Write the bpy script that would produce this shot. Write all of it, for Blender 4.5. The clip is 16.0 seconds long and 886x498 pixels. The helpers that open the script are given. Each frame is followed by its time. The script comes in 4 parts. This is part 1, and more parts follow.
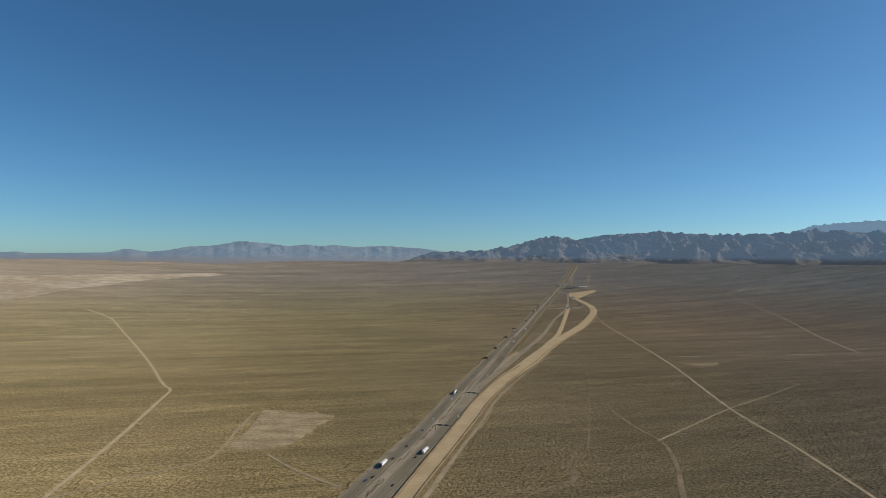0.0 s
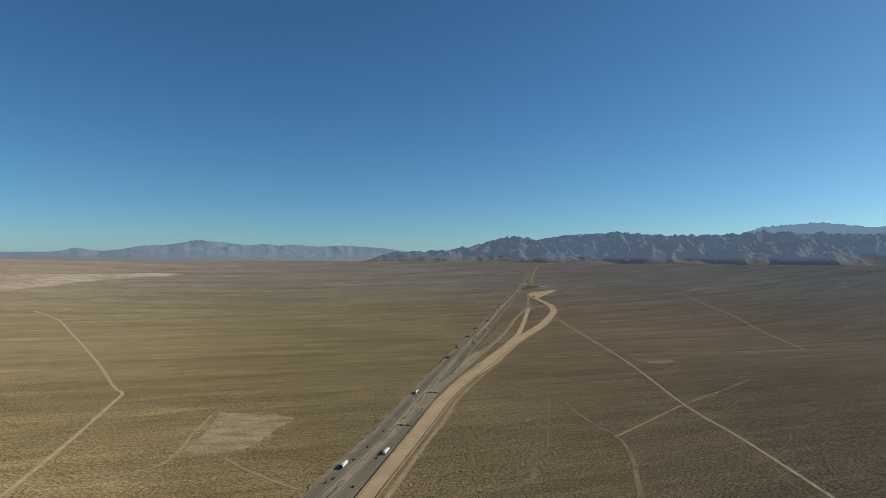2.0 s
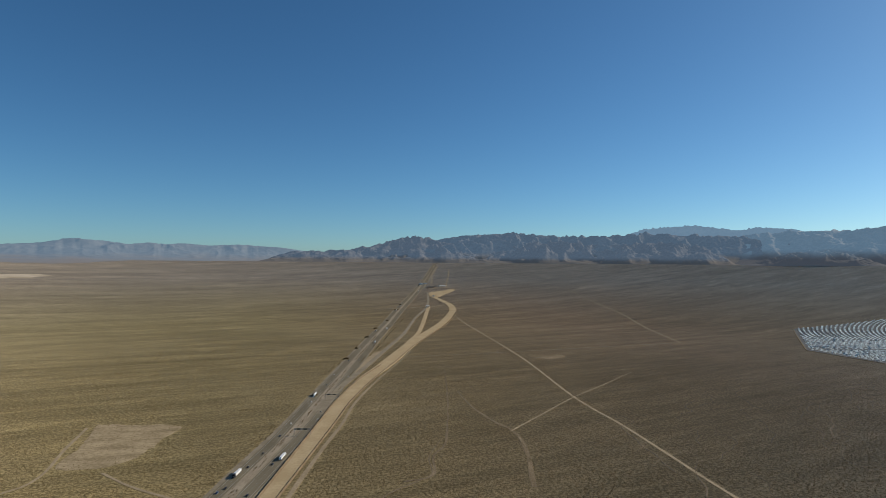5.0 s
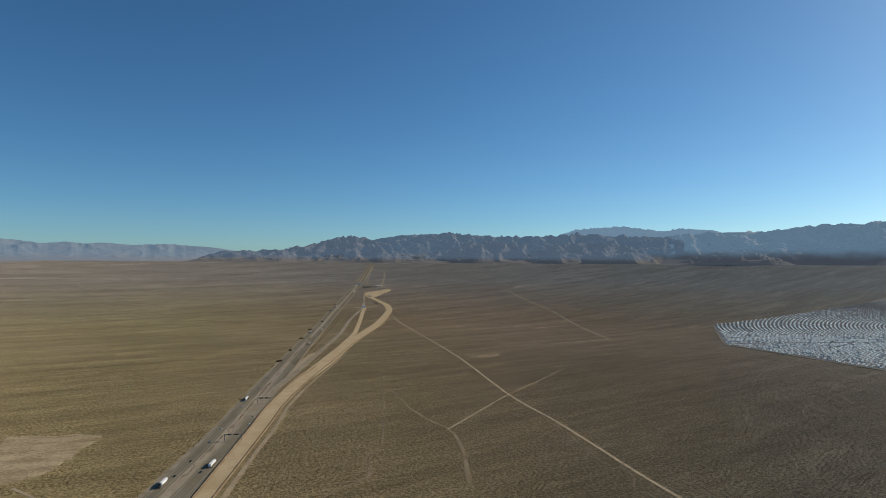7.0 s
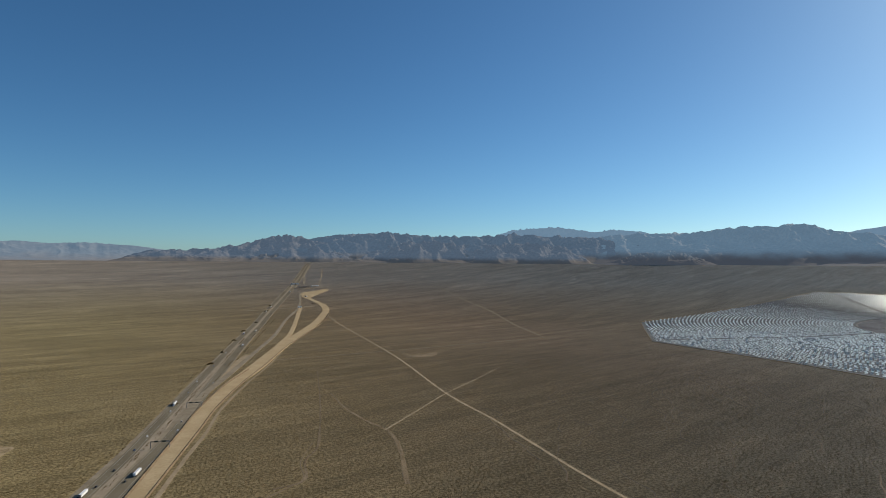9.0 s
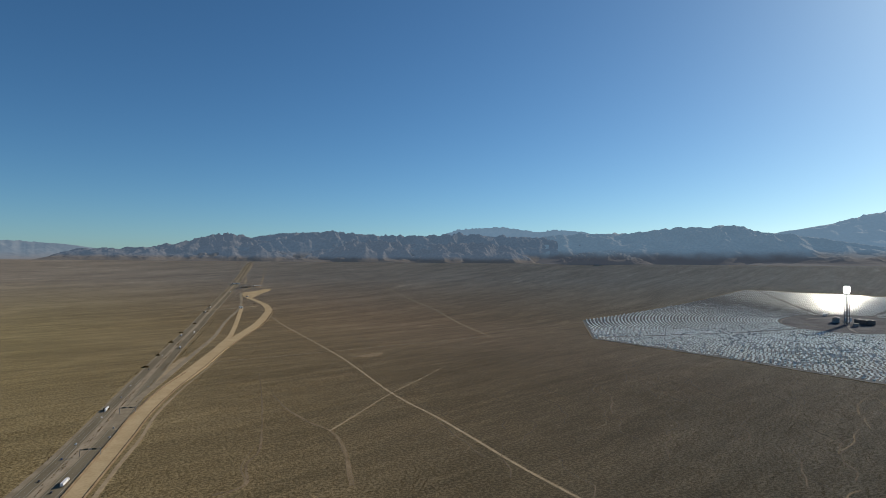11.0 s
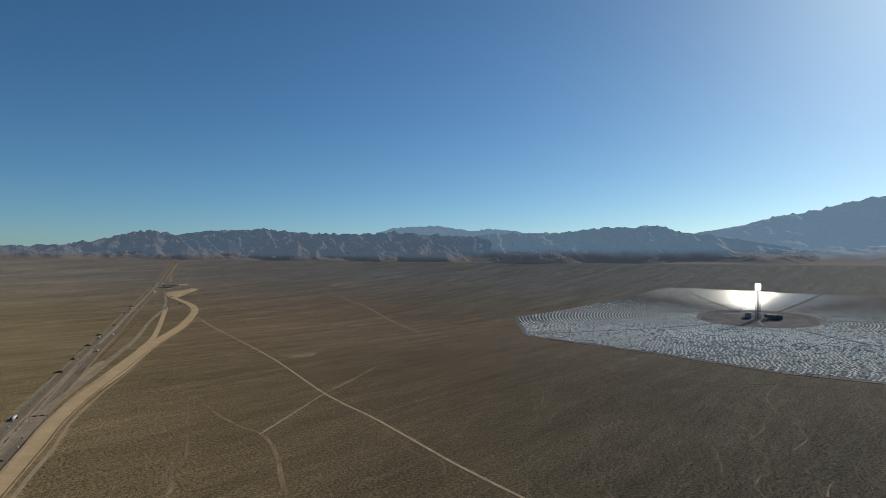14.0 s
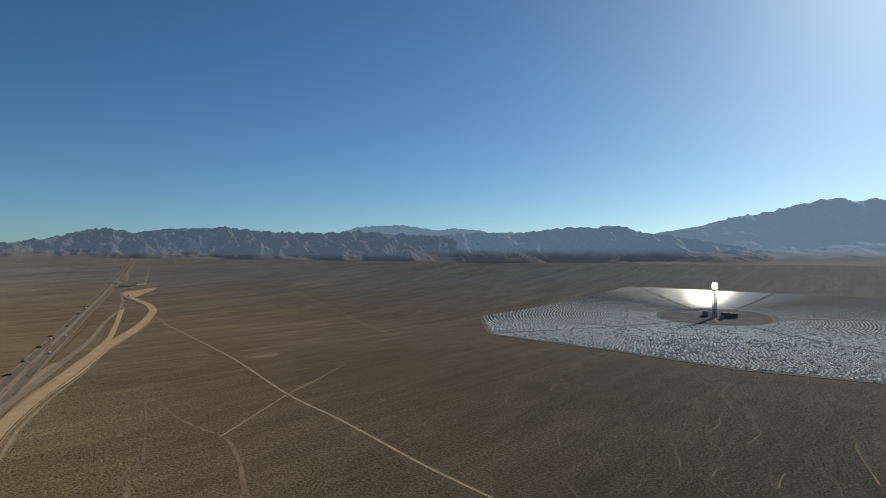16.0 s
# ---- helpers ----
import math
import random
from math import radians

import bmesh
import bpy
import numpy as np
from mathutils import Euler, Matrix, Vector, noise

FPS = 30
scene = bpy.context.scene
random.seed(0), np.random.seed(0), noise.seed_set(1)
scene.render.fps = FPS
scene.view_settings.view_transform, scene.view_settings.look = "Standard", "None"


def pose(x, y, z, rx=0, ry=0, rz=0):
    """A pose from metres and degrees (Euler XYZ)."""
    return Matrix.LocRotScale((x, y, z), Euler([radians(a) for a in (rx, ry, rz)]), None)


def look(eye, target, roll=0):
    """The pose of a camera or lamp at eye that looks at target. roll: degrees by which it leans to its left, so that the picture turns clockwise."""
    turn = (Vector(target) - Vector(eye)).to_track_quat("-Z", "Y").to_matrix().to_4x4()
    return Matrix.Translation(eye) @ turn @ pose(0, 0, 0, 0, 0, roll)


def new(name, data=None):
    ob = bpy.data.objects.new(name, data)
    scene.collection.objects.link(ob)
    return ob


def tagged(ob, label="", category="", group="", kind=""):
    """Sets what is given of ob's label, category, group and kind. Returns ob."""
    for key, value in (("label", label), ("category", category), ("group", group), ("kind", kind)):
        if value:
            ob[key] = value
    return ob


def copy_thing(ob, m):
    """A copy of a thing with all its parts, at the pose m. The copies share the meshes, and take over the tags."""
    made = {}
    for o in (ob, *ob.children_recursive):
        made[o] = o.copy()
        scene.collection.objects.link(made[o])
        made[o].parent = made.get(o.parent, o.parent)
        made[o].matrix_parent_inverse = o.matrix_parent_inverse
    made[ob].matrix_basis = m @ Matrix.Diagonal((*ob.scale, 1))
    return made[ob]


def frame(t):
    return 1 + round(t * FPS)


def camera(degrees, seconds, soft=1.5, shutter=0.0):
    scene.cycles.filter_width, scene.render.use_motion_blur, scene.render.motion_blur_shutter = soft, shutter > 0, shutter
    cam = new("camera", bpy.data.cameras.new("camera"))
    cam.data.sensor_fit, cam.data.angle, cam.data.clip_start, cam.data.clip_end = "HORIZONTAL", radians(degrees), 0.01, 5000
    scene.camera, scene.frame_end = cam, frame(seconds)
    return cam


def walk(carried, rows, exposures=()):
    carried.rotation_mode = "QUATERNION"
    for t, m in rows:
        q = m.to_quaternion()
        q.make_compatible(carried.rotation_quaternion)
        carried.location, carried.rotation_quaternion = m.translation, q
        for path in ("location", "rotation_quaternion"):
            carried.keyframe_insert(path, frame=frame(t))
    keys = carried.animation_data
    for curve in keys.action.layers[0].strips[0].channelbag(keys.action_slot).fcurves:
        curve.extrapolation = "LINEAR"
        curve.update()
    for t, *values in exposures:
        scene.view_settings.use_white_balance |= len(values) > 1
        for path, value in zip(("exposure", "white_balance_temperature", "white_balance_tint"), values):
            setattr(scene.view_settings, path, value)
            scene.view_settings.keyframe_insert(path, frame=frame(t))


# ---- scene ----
# ---- camera: a drone hovering 225 m over the desert floor, turning to the right ----
EYE = 225.0
cam = camera(73.26, 16.0, 0.7)
TURN = [
    (0.0, 0.00, 1.30, -0.40), (0.5, -0.64, 1.28, -0.40), (1.0, -1.35, 1.28, -0.43), (1.5, -2.29, 1.29, -0.44),
    (2.0, -3.68, 1.31, -0.45), (2.5, -5.10, 1.31, -0.46), (3.0, -6.45, 1.31, -0.44), (3.5, -8.04, 1.32, -0.43),
    (4.0, -9.57, 1.34, -0.43), (4.5, -11.25, 1.35, -0.45), (5.0, -13.24, 1.36, -0.44), (7.5, -20.62, 1.39, -0.36),
    (8.0, -21.98, 1.39, -0.38), (8.5, -23.57, 1.40, -0.39), (9.0, -25.27, 1.40, -0.41), (11.5, -31.62, 1.36, -0.46),
    (12.0, -32.83, 1.34, -0.45), (12.5, -34.07, 1.33, -0.43), (13.0, -35.12, 1.31, -0.41), (13.5, -36.00, 1.30, -0.43),
    (14.0, -36.74, 1.29, -0.47), (14.5, -37.39, 1.28, -0.50), (15.0, -38.18, 1.26, -0.52), (15.5, -39.10, 1.26, -0.54),
    (16.0, -40.08, 1.25, -0.56)]
walk(cam, [(t, pose(0, 0, EYE, 90 + pitch, roll, yaw)) for t, yaw, pitch, roll in TURN],
     exposures=[(0.0, 0.10, 6500, 10), (5.0, 0.02, 6500, 10), (8.5, 0.07, 6550, 10.5), (12.5, -0.12, 6640, 11.5), (16.0, -0.18, 6700, 12)])

# ---- light: low sun ahead to the right, clear dusty sky ----
SUN_AZ, SUN_EL = 81.0, 27.0
world = bpy.data.worlds.new("sky")
scene.world = world
world.use_nodes = True
wn, wl = world.node_tree.nodes, world.node_tree.links
sky = wn.new("ShaderNodeTexSky")
sky.sky_type = "NISHITA"
sky.sun_disc = False
sky.sun_elevation, sky.sun_rotation = radians(SUN_EL), radians(SUN_AZ)
sky.altitude, sky.air_density, sky.dust_density, sky.ozone_density = 900, 0.8, 0.9, 4.8
wn["Background"].inputs["Strength"].default_value = 0.095
deep = wn.new("ShaderNodeHueSaturation")
deep.inputs["Saturation"].default_value = 1.10
wl.new(sky.outputs["Color"], deep.inputs["Color"])
tint = wn.new("ShaderNodeMix")
tint.data_type, tint.blend_type = "RGBA", "MULTIPLY"
tint.inputs[0].default_value = 1.0
tint.inputs[7].default_value = (0.81, 1.0, 0.955, 1)
wl.new(deep.outputs["Color"], tint.inputs[6])
wl.new(tint.outputs[2], wn["Background"].inputs["Color"])
SUN_DIR = Vector((math.sin(radians(SUN_AZ)) * math.cos(radians(SUN_EL)),
                  math.cos(radians(SUN_AZ)) * math.cos(radians(SUN_EL)), math.sin(radians(SUN_EL))))
sun = new("sun", bpy.data.lights.new("sun", "SUN"))
sun.data.energy, sun.data.angle, sun.data.color = 4.2, radians(0.5), (1.0, 0.90, 0.74)
sun.matrix_world = look(SUN_DIR * 1000, (0, 0, 0))


# ---- materials ----
def mat(name, low, high, scale=0.02, fine=0.4, rough=0.95, bump=0.0, stretch=(1, 1, 1), turn=0.0, metal=0.0, glow=None, glow_power=0.0, toe=None, toe_glow=(0.0, 0.0, 0.0), toe_base=(0.125, 0.108, 0.092)):
    """A surface whose colour runs between two tones by a coarse and a fine noise, at world size."""
    m = bpy.data.materials.new(name)
    m.use_nodes = True
    n, l = m.node_tree.nodes, m.node_tree.links
    b = n["Principled BSDF"]
    b.inputs["Roughness"].default_value, b.inputs["Metallic"].default_value = rough, metal
    b.inputs["Specular IOR Level"].default_value = 0.04 if rough > 0.8 else 0.5
    geo = n.new("ShaderNodeNewGeometry")
    mp = n.new("ShaderNodeMapping")
    mp.inputs["Rotation"].default_value = (0, 0, radians(turn))
    mp.inputs["Scale"].default_value = stretch
    l.new(geo.outputs["Position"], mp.inputs["Vector"])
    a, c = n.new("ShaderNodeTexNoise"), n.new("ShaderNodeTexNoise")
    a.inputs["Scale"].default_value, a.inputs["Detail"].default_value = scale, 6
    c.inputs["Scale"].default_value, c.inputs["Detail"].default_value = fine, 4
    l.new(mp.outputs["Vector"], a.inputs["Vector"])
    l.new(geo.outputs["Position"], c.inputs["Vector"])
    mix = n.new("ShaderNodeMath")
    mix.operation = "MULTIPLY_ADD"
    mix.inputs[1].default_value = 0.45
    l.new(c.outputs["Fac"], mix.inputs[0])
    half = n.new("ShaderNodeMath")
    half.operation = "MULTIPLY"
    half.inputs[1].default_value = 0.55
    l.new(a.outputs["Fac"], half.inputs[0])
    l.new(half.outputs[0], mix.inputs[2])
    ramp = n.new("ShaderNodeValToRGB")
    ramp.color_ramp.elements[0].position, ramp.color_ramp.elements[1].position = 0.41, 0.60
    ramp.color_ramp.elements[0].color, ramp.color_ramp.elements[1].color = (*low, 1), (*high, 1)
    l.new(mix.outputs[0], ramp.inputs["Fac"])
    l.new(ramp.outputs["Color"], b.inputs["Base Color"])
    if bump:
        bp = n.new("ShaderNodeBump")
        bp.inputs["Strength"].default_value, bp.inputs["Distance"].default_value = 0.6, bump
        l.new(mix.outputs[0], bp.inputs["Height"])
        l.new(bp.outputs["Normal"], b.inputs["Normal"])
    # even emission, used to paint haze in front of far rock
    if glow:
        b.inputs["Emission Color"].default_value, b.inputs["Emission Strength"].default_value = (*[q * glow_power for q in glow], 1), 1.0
    if toe:  # washed-out soil tone and painted haze glow blend over the rock by height
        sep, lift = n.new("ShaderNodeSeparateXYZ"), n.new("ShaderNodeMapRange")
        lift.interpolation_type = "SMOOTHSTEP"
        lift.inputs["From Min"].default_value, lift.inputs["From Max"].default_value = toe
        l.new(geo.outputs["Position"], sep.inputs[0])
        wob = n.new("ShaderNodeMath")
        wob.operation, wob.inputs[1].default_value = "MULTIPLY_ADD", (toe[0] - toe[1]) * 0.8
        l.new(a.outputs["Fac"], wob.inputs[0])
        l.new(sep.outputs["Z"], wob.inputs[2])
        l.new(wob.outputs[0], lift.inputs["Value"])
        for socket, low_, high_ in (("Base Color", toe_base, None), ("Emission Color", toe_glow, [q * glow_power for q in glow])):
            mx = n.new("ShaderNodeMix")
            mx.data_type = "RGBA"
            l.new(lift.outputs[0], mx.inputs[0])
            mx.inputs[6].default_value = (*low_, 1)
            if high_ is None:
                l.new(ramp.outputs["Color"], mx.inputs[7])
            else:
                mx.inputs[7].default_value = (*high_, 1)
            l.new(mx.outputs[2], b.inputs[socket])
    return m


def plain(name, colour, rough=0.5, metal=0.0, glow=0.0):
    m = bpy.data.materials.new(name)
    m.use_nodes = True
    b = m.node_tree.nodes["Principled BSDF"]
    b.inputs["Base Color"].default_value = (*colour, 1)
    b.inputs["Roughness"].default_value, b.inputs["Metallic"].default_value = rough, metal
    if glow:
        b.inputs["Emission Color"].default_value, b.inputs["Emission Strength"].default_value = (*colour, 1), glow
    return m


def island(name, low, high, rough):
    """A plain surface whose tone differs from piece to piece."""
    m = plain(name, high, rough)
    n, l = m.node_tree.nodes, m.node_tree.links
    geo, r = n.new("ShaderNodeNewGeometry"), n.new("ShaderNodeValToRGB")
    r.color_ramp.elements[0].color, r.color_ramp.elements[1].color = (*low, 1), (*high, 1)
    l.new(geo.outputs["Random Per Island"], r.inputs["Fac"])
    l.new(r.outputs["Color"], n["Principled BSDF"].inputs["Base Color"])
    return m


def desert():
    """Creosote flats: tan sand and dark scrub, drawn out along the drainage, mottled at several sizes."""
    m = bpy.data.materials.new("desert_soil")
    m.use_nodes = True
    n, l = m.node_tree.nodes, m.node_tree.links
    b = n["Principled BSDF"]
    b.inputs["Roughness"].default_value, b.inputs["Specular IOR Level"].default_value = 0.97, 0.1
    b.inputs["Diffuse Roughness"].default_value = 1.0
    geo = n.new("ShaderNodeNewGeometry")

    def tex(scale, stretch, turn, detail=5, rough=0.6):
        mp, t = n.new("ShaderNodeMapping"), n.new("ShaderNodeTexNoise")
        mp.vector_type = "TEXTURE"
        mp.inputs["Rotation"].default_value, mp.inputs["Scale"].default_value = (0, 0, radians(turn)), stretch
        t.inputs["Scale"].default_value, t.inputs["Detail"].default_value, t.inputs["Roughness"].default_value = scale, detail, rough
        l.new(geo.outputs["Position"], mp.inputs["Vector"])
        l.new(mp.outputs["Vector"], t.inputs["Vector"])
        return t.outputs["Fac"]

    def ramp(fac, p0, p1, c0, c1):
        r = n.new("ShaderNodeValToRGB")
        e = r.color_ramp.elements
        e[0].position, e[1].position, e[0].color, e[1].color = p0, p1, (*c0, 1), (*c1, 1)
        l.new(fac, r.inputs["Fac"])
        return r.outputs["Color"]

    def blend(fac, x, y, kind="MIX"):
        q = n.new("ShaderNodeMix")
        q.data_type, q.blend_type = "RGBA", kind
        if isinstance(fac, float):
            q.inputs[0].default_value = fac
        else:
            l.new(fac, q.inputs[0])
        l.new(x, q.inputs[6])
        l.new(y, q.inputs[7])
        return q.outputs[2]

    broad = ramp(tex(0.0016, (1, 1, 1), 0, 4), 0.38, 0.66, SOIL_A, SOIL_B)
    streak = ramp(tex(0.016, (11, 1, 1), 14, 6, 0.65), 0.38, 0.66, (0.84, 0.84, 0.83), (1.18, 1.17, 1.15))
    wash = ramp(tex(0.016, (5, 1, 1), 28, 5, 0.7), 0.58, 0.70, (1, 1, 1), (1.28, 1.27, 1.25))
    scrub = ramp(tex(0.28, (1, 1, 1), 0, 3, 0.6), 0.42, 0.60, (0.64, 0.63, 0.61), (1.18, 1.17, 1.16))
    grain = ramp(tex(0.9, (1, 1, 1), 0, 2), 0.3, 0.7, (0.76, 0.76, 0.76), (1.2, 1.2, 1.2))
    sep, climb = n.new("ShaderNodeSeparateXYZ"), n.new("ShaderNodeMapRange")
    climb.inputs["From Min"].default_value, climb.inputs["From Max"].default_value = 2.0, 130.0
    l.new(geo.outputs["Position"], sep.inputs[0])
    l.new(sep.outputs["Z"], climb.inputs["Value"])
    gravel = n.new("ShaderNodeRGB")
    gravel.outputs[0].default_value = (*FAN_HAZE, 1)  # distance haze painted into the fan gravel: paler, greyer with height
    patch = ramp(tex(0.009, (1.8, 1, 1), 25, 4, 0.55), 0.52, 0.66, (1, 1, 1), (1.13, 1.12, 1.11))
    fine = ramp(tex(0.07, (5, 1, 1), 14, 4, 0.65), 0.36, 0.66, (0.87, 0.87, 0.86), (1.11, 1.11, 1.10))
    east = n.new("ShaderNodeMapRange")  # west: haze painted as greyer, bluer soil towards the dry lake; east: redder, darker soil
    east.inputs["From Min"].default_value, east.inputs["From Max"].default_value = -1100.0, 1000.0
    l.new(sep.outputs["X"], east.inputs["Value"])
    haze_to_red = n.new("ShaderNodeValToRGB")
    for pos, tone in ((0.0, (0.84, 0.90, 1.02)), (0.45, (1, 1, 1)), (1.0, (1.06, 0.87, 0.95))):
        e = haze_to_red.color_ramp.elements.new(pos) if pos == 0.45 else haze_to_red.color_ramp.elements[0 if pos == 0.0 else -1]
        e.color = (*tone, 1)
    l.new(east.outputs[0], haze_to_red.inputs["Fac"])
    haze_to_red = haze_to_red.outputs["Color"]
    out = blend(climb.outputs[0], blend(1.0, broad, haze_to_red, "MULTIPLY"), gravel.outputs[0])
    for layer in (streak, wash, patch, fine, scrub, grain):
        out = blend(1.0, out, layer, "MULTIPLY")
    l.new(out, b.inputs["Base Color"])
    bp = n.new("ShaderNodeBump")
    bp.inputs["Strength"].default_value, bp.inputs["Distance"].default_value = 0.5, 1.2
    l.new(tex(0.16, (1, 1, 1), 0, 3, 0.6), bp.inputs["Height"])
    l.new(bp.outputs["Normal"], b.inputs["Normal"])
    return m


# fan soil tone, with the haze of distance put into the colour
FAN_HAZE = (0.355, 0.295, 0.230)
SOIL_A, SOIL_B = (0.325, 0.249, 0.118), (0.390, 0.302, 0.150)
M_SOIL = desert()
M_PLAYA = mat("dry_lake_clay", (0.40, 0.32, 0.22), (0.60, 0.50, 0.37), 0.006, 0.02, stretch=(0.3, 1, 1), turn=-25)
M_DIRT = mat("graded_dirt", (0.41, 0.306, 0.172), (0.49, 0.377, 0.225), 0.03, 0.3, bump=0.2)
M_TRACK = mat("track_sand", (0.30, 0.232, 0.143), (0.41, 0.32, 0.205), 0.05, 0.4)
M_CLEARED = mat("cleared_soil", (0.28, 0.213, 0.122), (0.46, 0.355, 0.215), 0.05, 0.2, stretch=(0.4, 1, 1), turn=-15)
M_PALE_TRACK = mat("pale_track_sand", (0.40, 0.31, 0.19), (0.52, 0.41, 0.26), 0.05, 0.4)
M_WASH = mat("wash_sand", (0.20, 0.150, 0.092), (0.29, 0.22, 0.138), 0.05, 0.4)
M_RILL = mat("rivulet_sand", (0.165, 0.126, 0.086), (0.225, 0.173, 0.12), 0.05, 0.4)
M_ASPHALT = mat("asphalt", (0.158, 0.132, 0.088), (0.212, 0.180, 0.124), 0.03, 0.6, rough=0.85, stretch=(1, 0.2, 1))
M_SHOULDER = mat("gravel_shoulder", (0.23, 0.188, 0.128), (0.32, 0.268, 0.19), 0.04, 0.5)
M_MEDIAN = mat("median_gravel", (0.27, 0.22, 0.155), (0.37, 0.31, 0.225), 0.05, 0.4)
M_BERM = mat("turned_earth", (0.16, 0.115, 0.07), (0.24, 0.175, 0.11), 0.06, 0.5, bump=0.2)
M_PAINT = plain("worn_road_paint", (0.36, 0.34, 0.29), 0.8)
M_BUSH = mat("creosote_leaves", (0.100, 0.076, 0.039), (0.180, 0.138, 0.072), 0.05, 0.6)
_n, _l = M_BUSH.node_tree.nodes, M_BUSH.node_tree.links
_t, _m = _n.new("ShaderNodeBsdfTranslucent"), _n.new("ShaderNodeMixShader")
_t.inputs["Color"].default_value, _m.inputs[0].default_value = (0.31, 0.225, 0.11, 1), 0.62  # light comes through the thin leaves
_l.new(_n["Principled BSDF"].outputs[0], _m.inputs[1])
_l.new(_t.outputs[0], _m.inputs[2])
_l.new(_m.outputs[0], _n["Material Output"].inputs["Surface"])
M_FIELDSOIL = mat("field_soil", (0.110, 0.112, 0.110), (0.155, 0.157, 0.154), 0.02, 0.2)
M_YARD = mat("yard_gravel", (0.078, 0.082, 0.090), (0.13, 0.136, 0.146), 0.015, 0.2)
M_MIRROR = island("mirror_glass", (0.62, 0.70, 0.70), (0.88, 0.97, 0.97), 0.30)
M_MIRROR.node_tree.nodes["Principled BSDF"].inputs["Metallic"].default_value = 0.3
# pale matte panels without gloss, tone varying from piece to piece
M_IDLE = island("matte_mirror_glass", (0.58, 0.70, 0.70), (0.88, 0.98, 0.98), 0.8)
M_IDLE.node_tree.nodes["Principled BSDF"].inputs["Specular IOR Level"].default_value = 0.0
M_BACK = island("mirror_back", (0.62, 0.63, 0.61), (0.97, 0.97, 0.95), 0.35)
M_YARD_ROAD = mat("yard_road_gravel", (0.17, 0.168, 0.16), (0.24, 0.235, 0.225), 0.03, 0.3)
M_STEEL = mat("tower_steel", (0.16, 0.17, 0.18), (0.24, 0.25, 0.26), 0.05, 0.6, rough=0.55, metal=0.3)
# concentrated sunlight thrown back by the receiver is put in as emission
M_RECEIVER = plain("receiver_sun_glare", (1.0, 0.97, 0.92), 0.4, 0.0, 30.0)
M_CONCRETE = mat("concrete", (0.40, 0.38, 0.35), (0.52, 0.50, 0.46), 0.08, 0.8)
M_DARKROOF = mat("dark_roof", (0.06, 0.06, 0.06), (0.10, 0.10, 0.10), 0.1, 1.0, rough=0.7)
M_WHITE = mat("white_panels", (0.70, 0.70, 0.68), (0.82, 0.82, 0.80), 0.2, 1.0, rough=0.5)
M_BOARD = mat("weathered_board", (0.07, 0.045, 0.035), (0.13, 0.085, 0.06), 0.2, 1.5, rough=0.8)
M_SIGN = plain("sign_dark", (0.035, 0.05, 0.045), 0.5)
M_TYRE = plain("tyre_rubber", (0.02, 0.02, 0.02), 0.9)
M_GLASS = plain("car_glass", (0.03, 0.04, 0.05), 0.1)
# bluish emission paints the haze of the air in front of the ranges
M_ROCK_NEAR = mat("hazy_near_rock", (0.036, 0.036, 0.038), (0.112, 0.102, 0.096), 0.012, 0.05, bump=5.0, glow=(0.20, 0.29, 0.41), glow_power=0.34, toe=(226, 262), toe_glow=(0.034, 0.040, 0.048), toe_base=(0.135, 0.115, 0.095))
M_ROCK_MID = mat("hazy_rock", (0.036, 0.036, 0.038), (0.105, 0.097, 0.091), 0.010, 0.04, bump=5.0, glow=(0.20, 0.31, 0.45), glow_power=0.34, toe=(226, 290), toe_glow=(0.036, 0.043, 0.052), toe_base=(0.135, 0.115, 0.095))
M_ROCK_FAR = mat("hazy_far_rock", (0.075, 0.075, 0.077), (0.115, 0.11, 0.105), 0.006, 0.03, glow=(0.27, 0.42, 0.58), glow_power=0.36, toe=(150, 250), toe_glow=(0.060, 0.070, 0.090), toe_base=(0.18, 0.15, 0.12))
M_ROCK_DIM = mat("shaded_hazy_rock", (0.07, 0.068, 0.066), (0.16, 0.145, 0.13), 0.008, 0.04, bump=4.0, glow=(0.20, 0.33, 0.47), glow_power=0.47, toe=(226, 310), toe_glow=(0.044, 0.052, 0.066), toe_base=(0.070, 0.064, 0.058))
M_ROCK_SUN = mat("hazy_backlit_rock", (0.08, 0.08, 0.08), (0.14, 0.13, 0.12), 0.006, 0.03, glow=(0.23, 0.37, 0.52), glow_power=0.56, toe=(200, 310), toe_glow=(0.052, 0.062, 0.078), toe_base=(0.060, 0.054, 0.050))

# ---- lie of the land: flat floor, then a fan that climbs to the foot of the mountains ----
FAN_START, FAN_END, FAN_RISE = 2200.0, 4250.0, 228.0


def land(x, y):
    s = (math.hypot(x, y) - FAN_START) / (FAN_END - FAN_START)
    return FAN_RISE * min(max(s, 0.0), 1.0) ** 1.5


def land_np(x, y):
    return FAN_RISE * np.clip((np.hypot(x, y) - FAN_START) / (FAN_END - FAN_START), 0, 1.0) ** 1.5


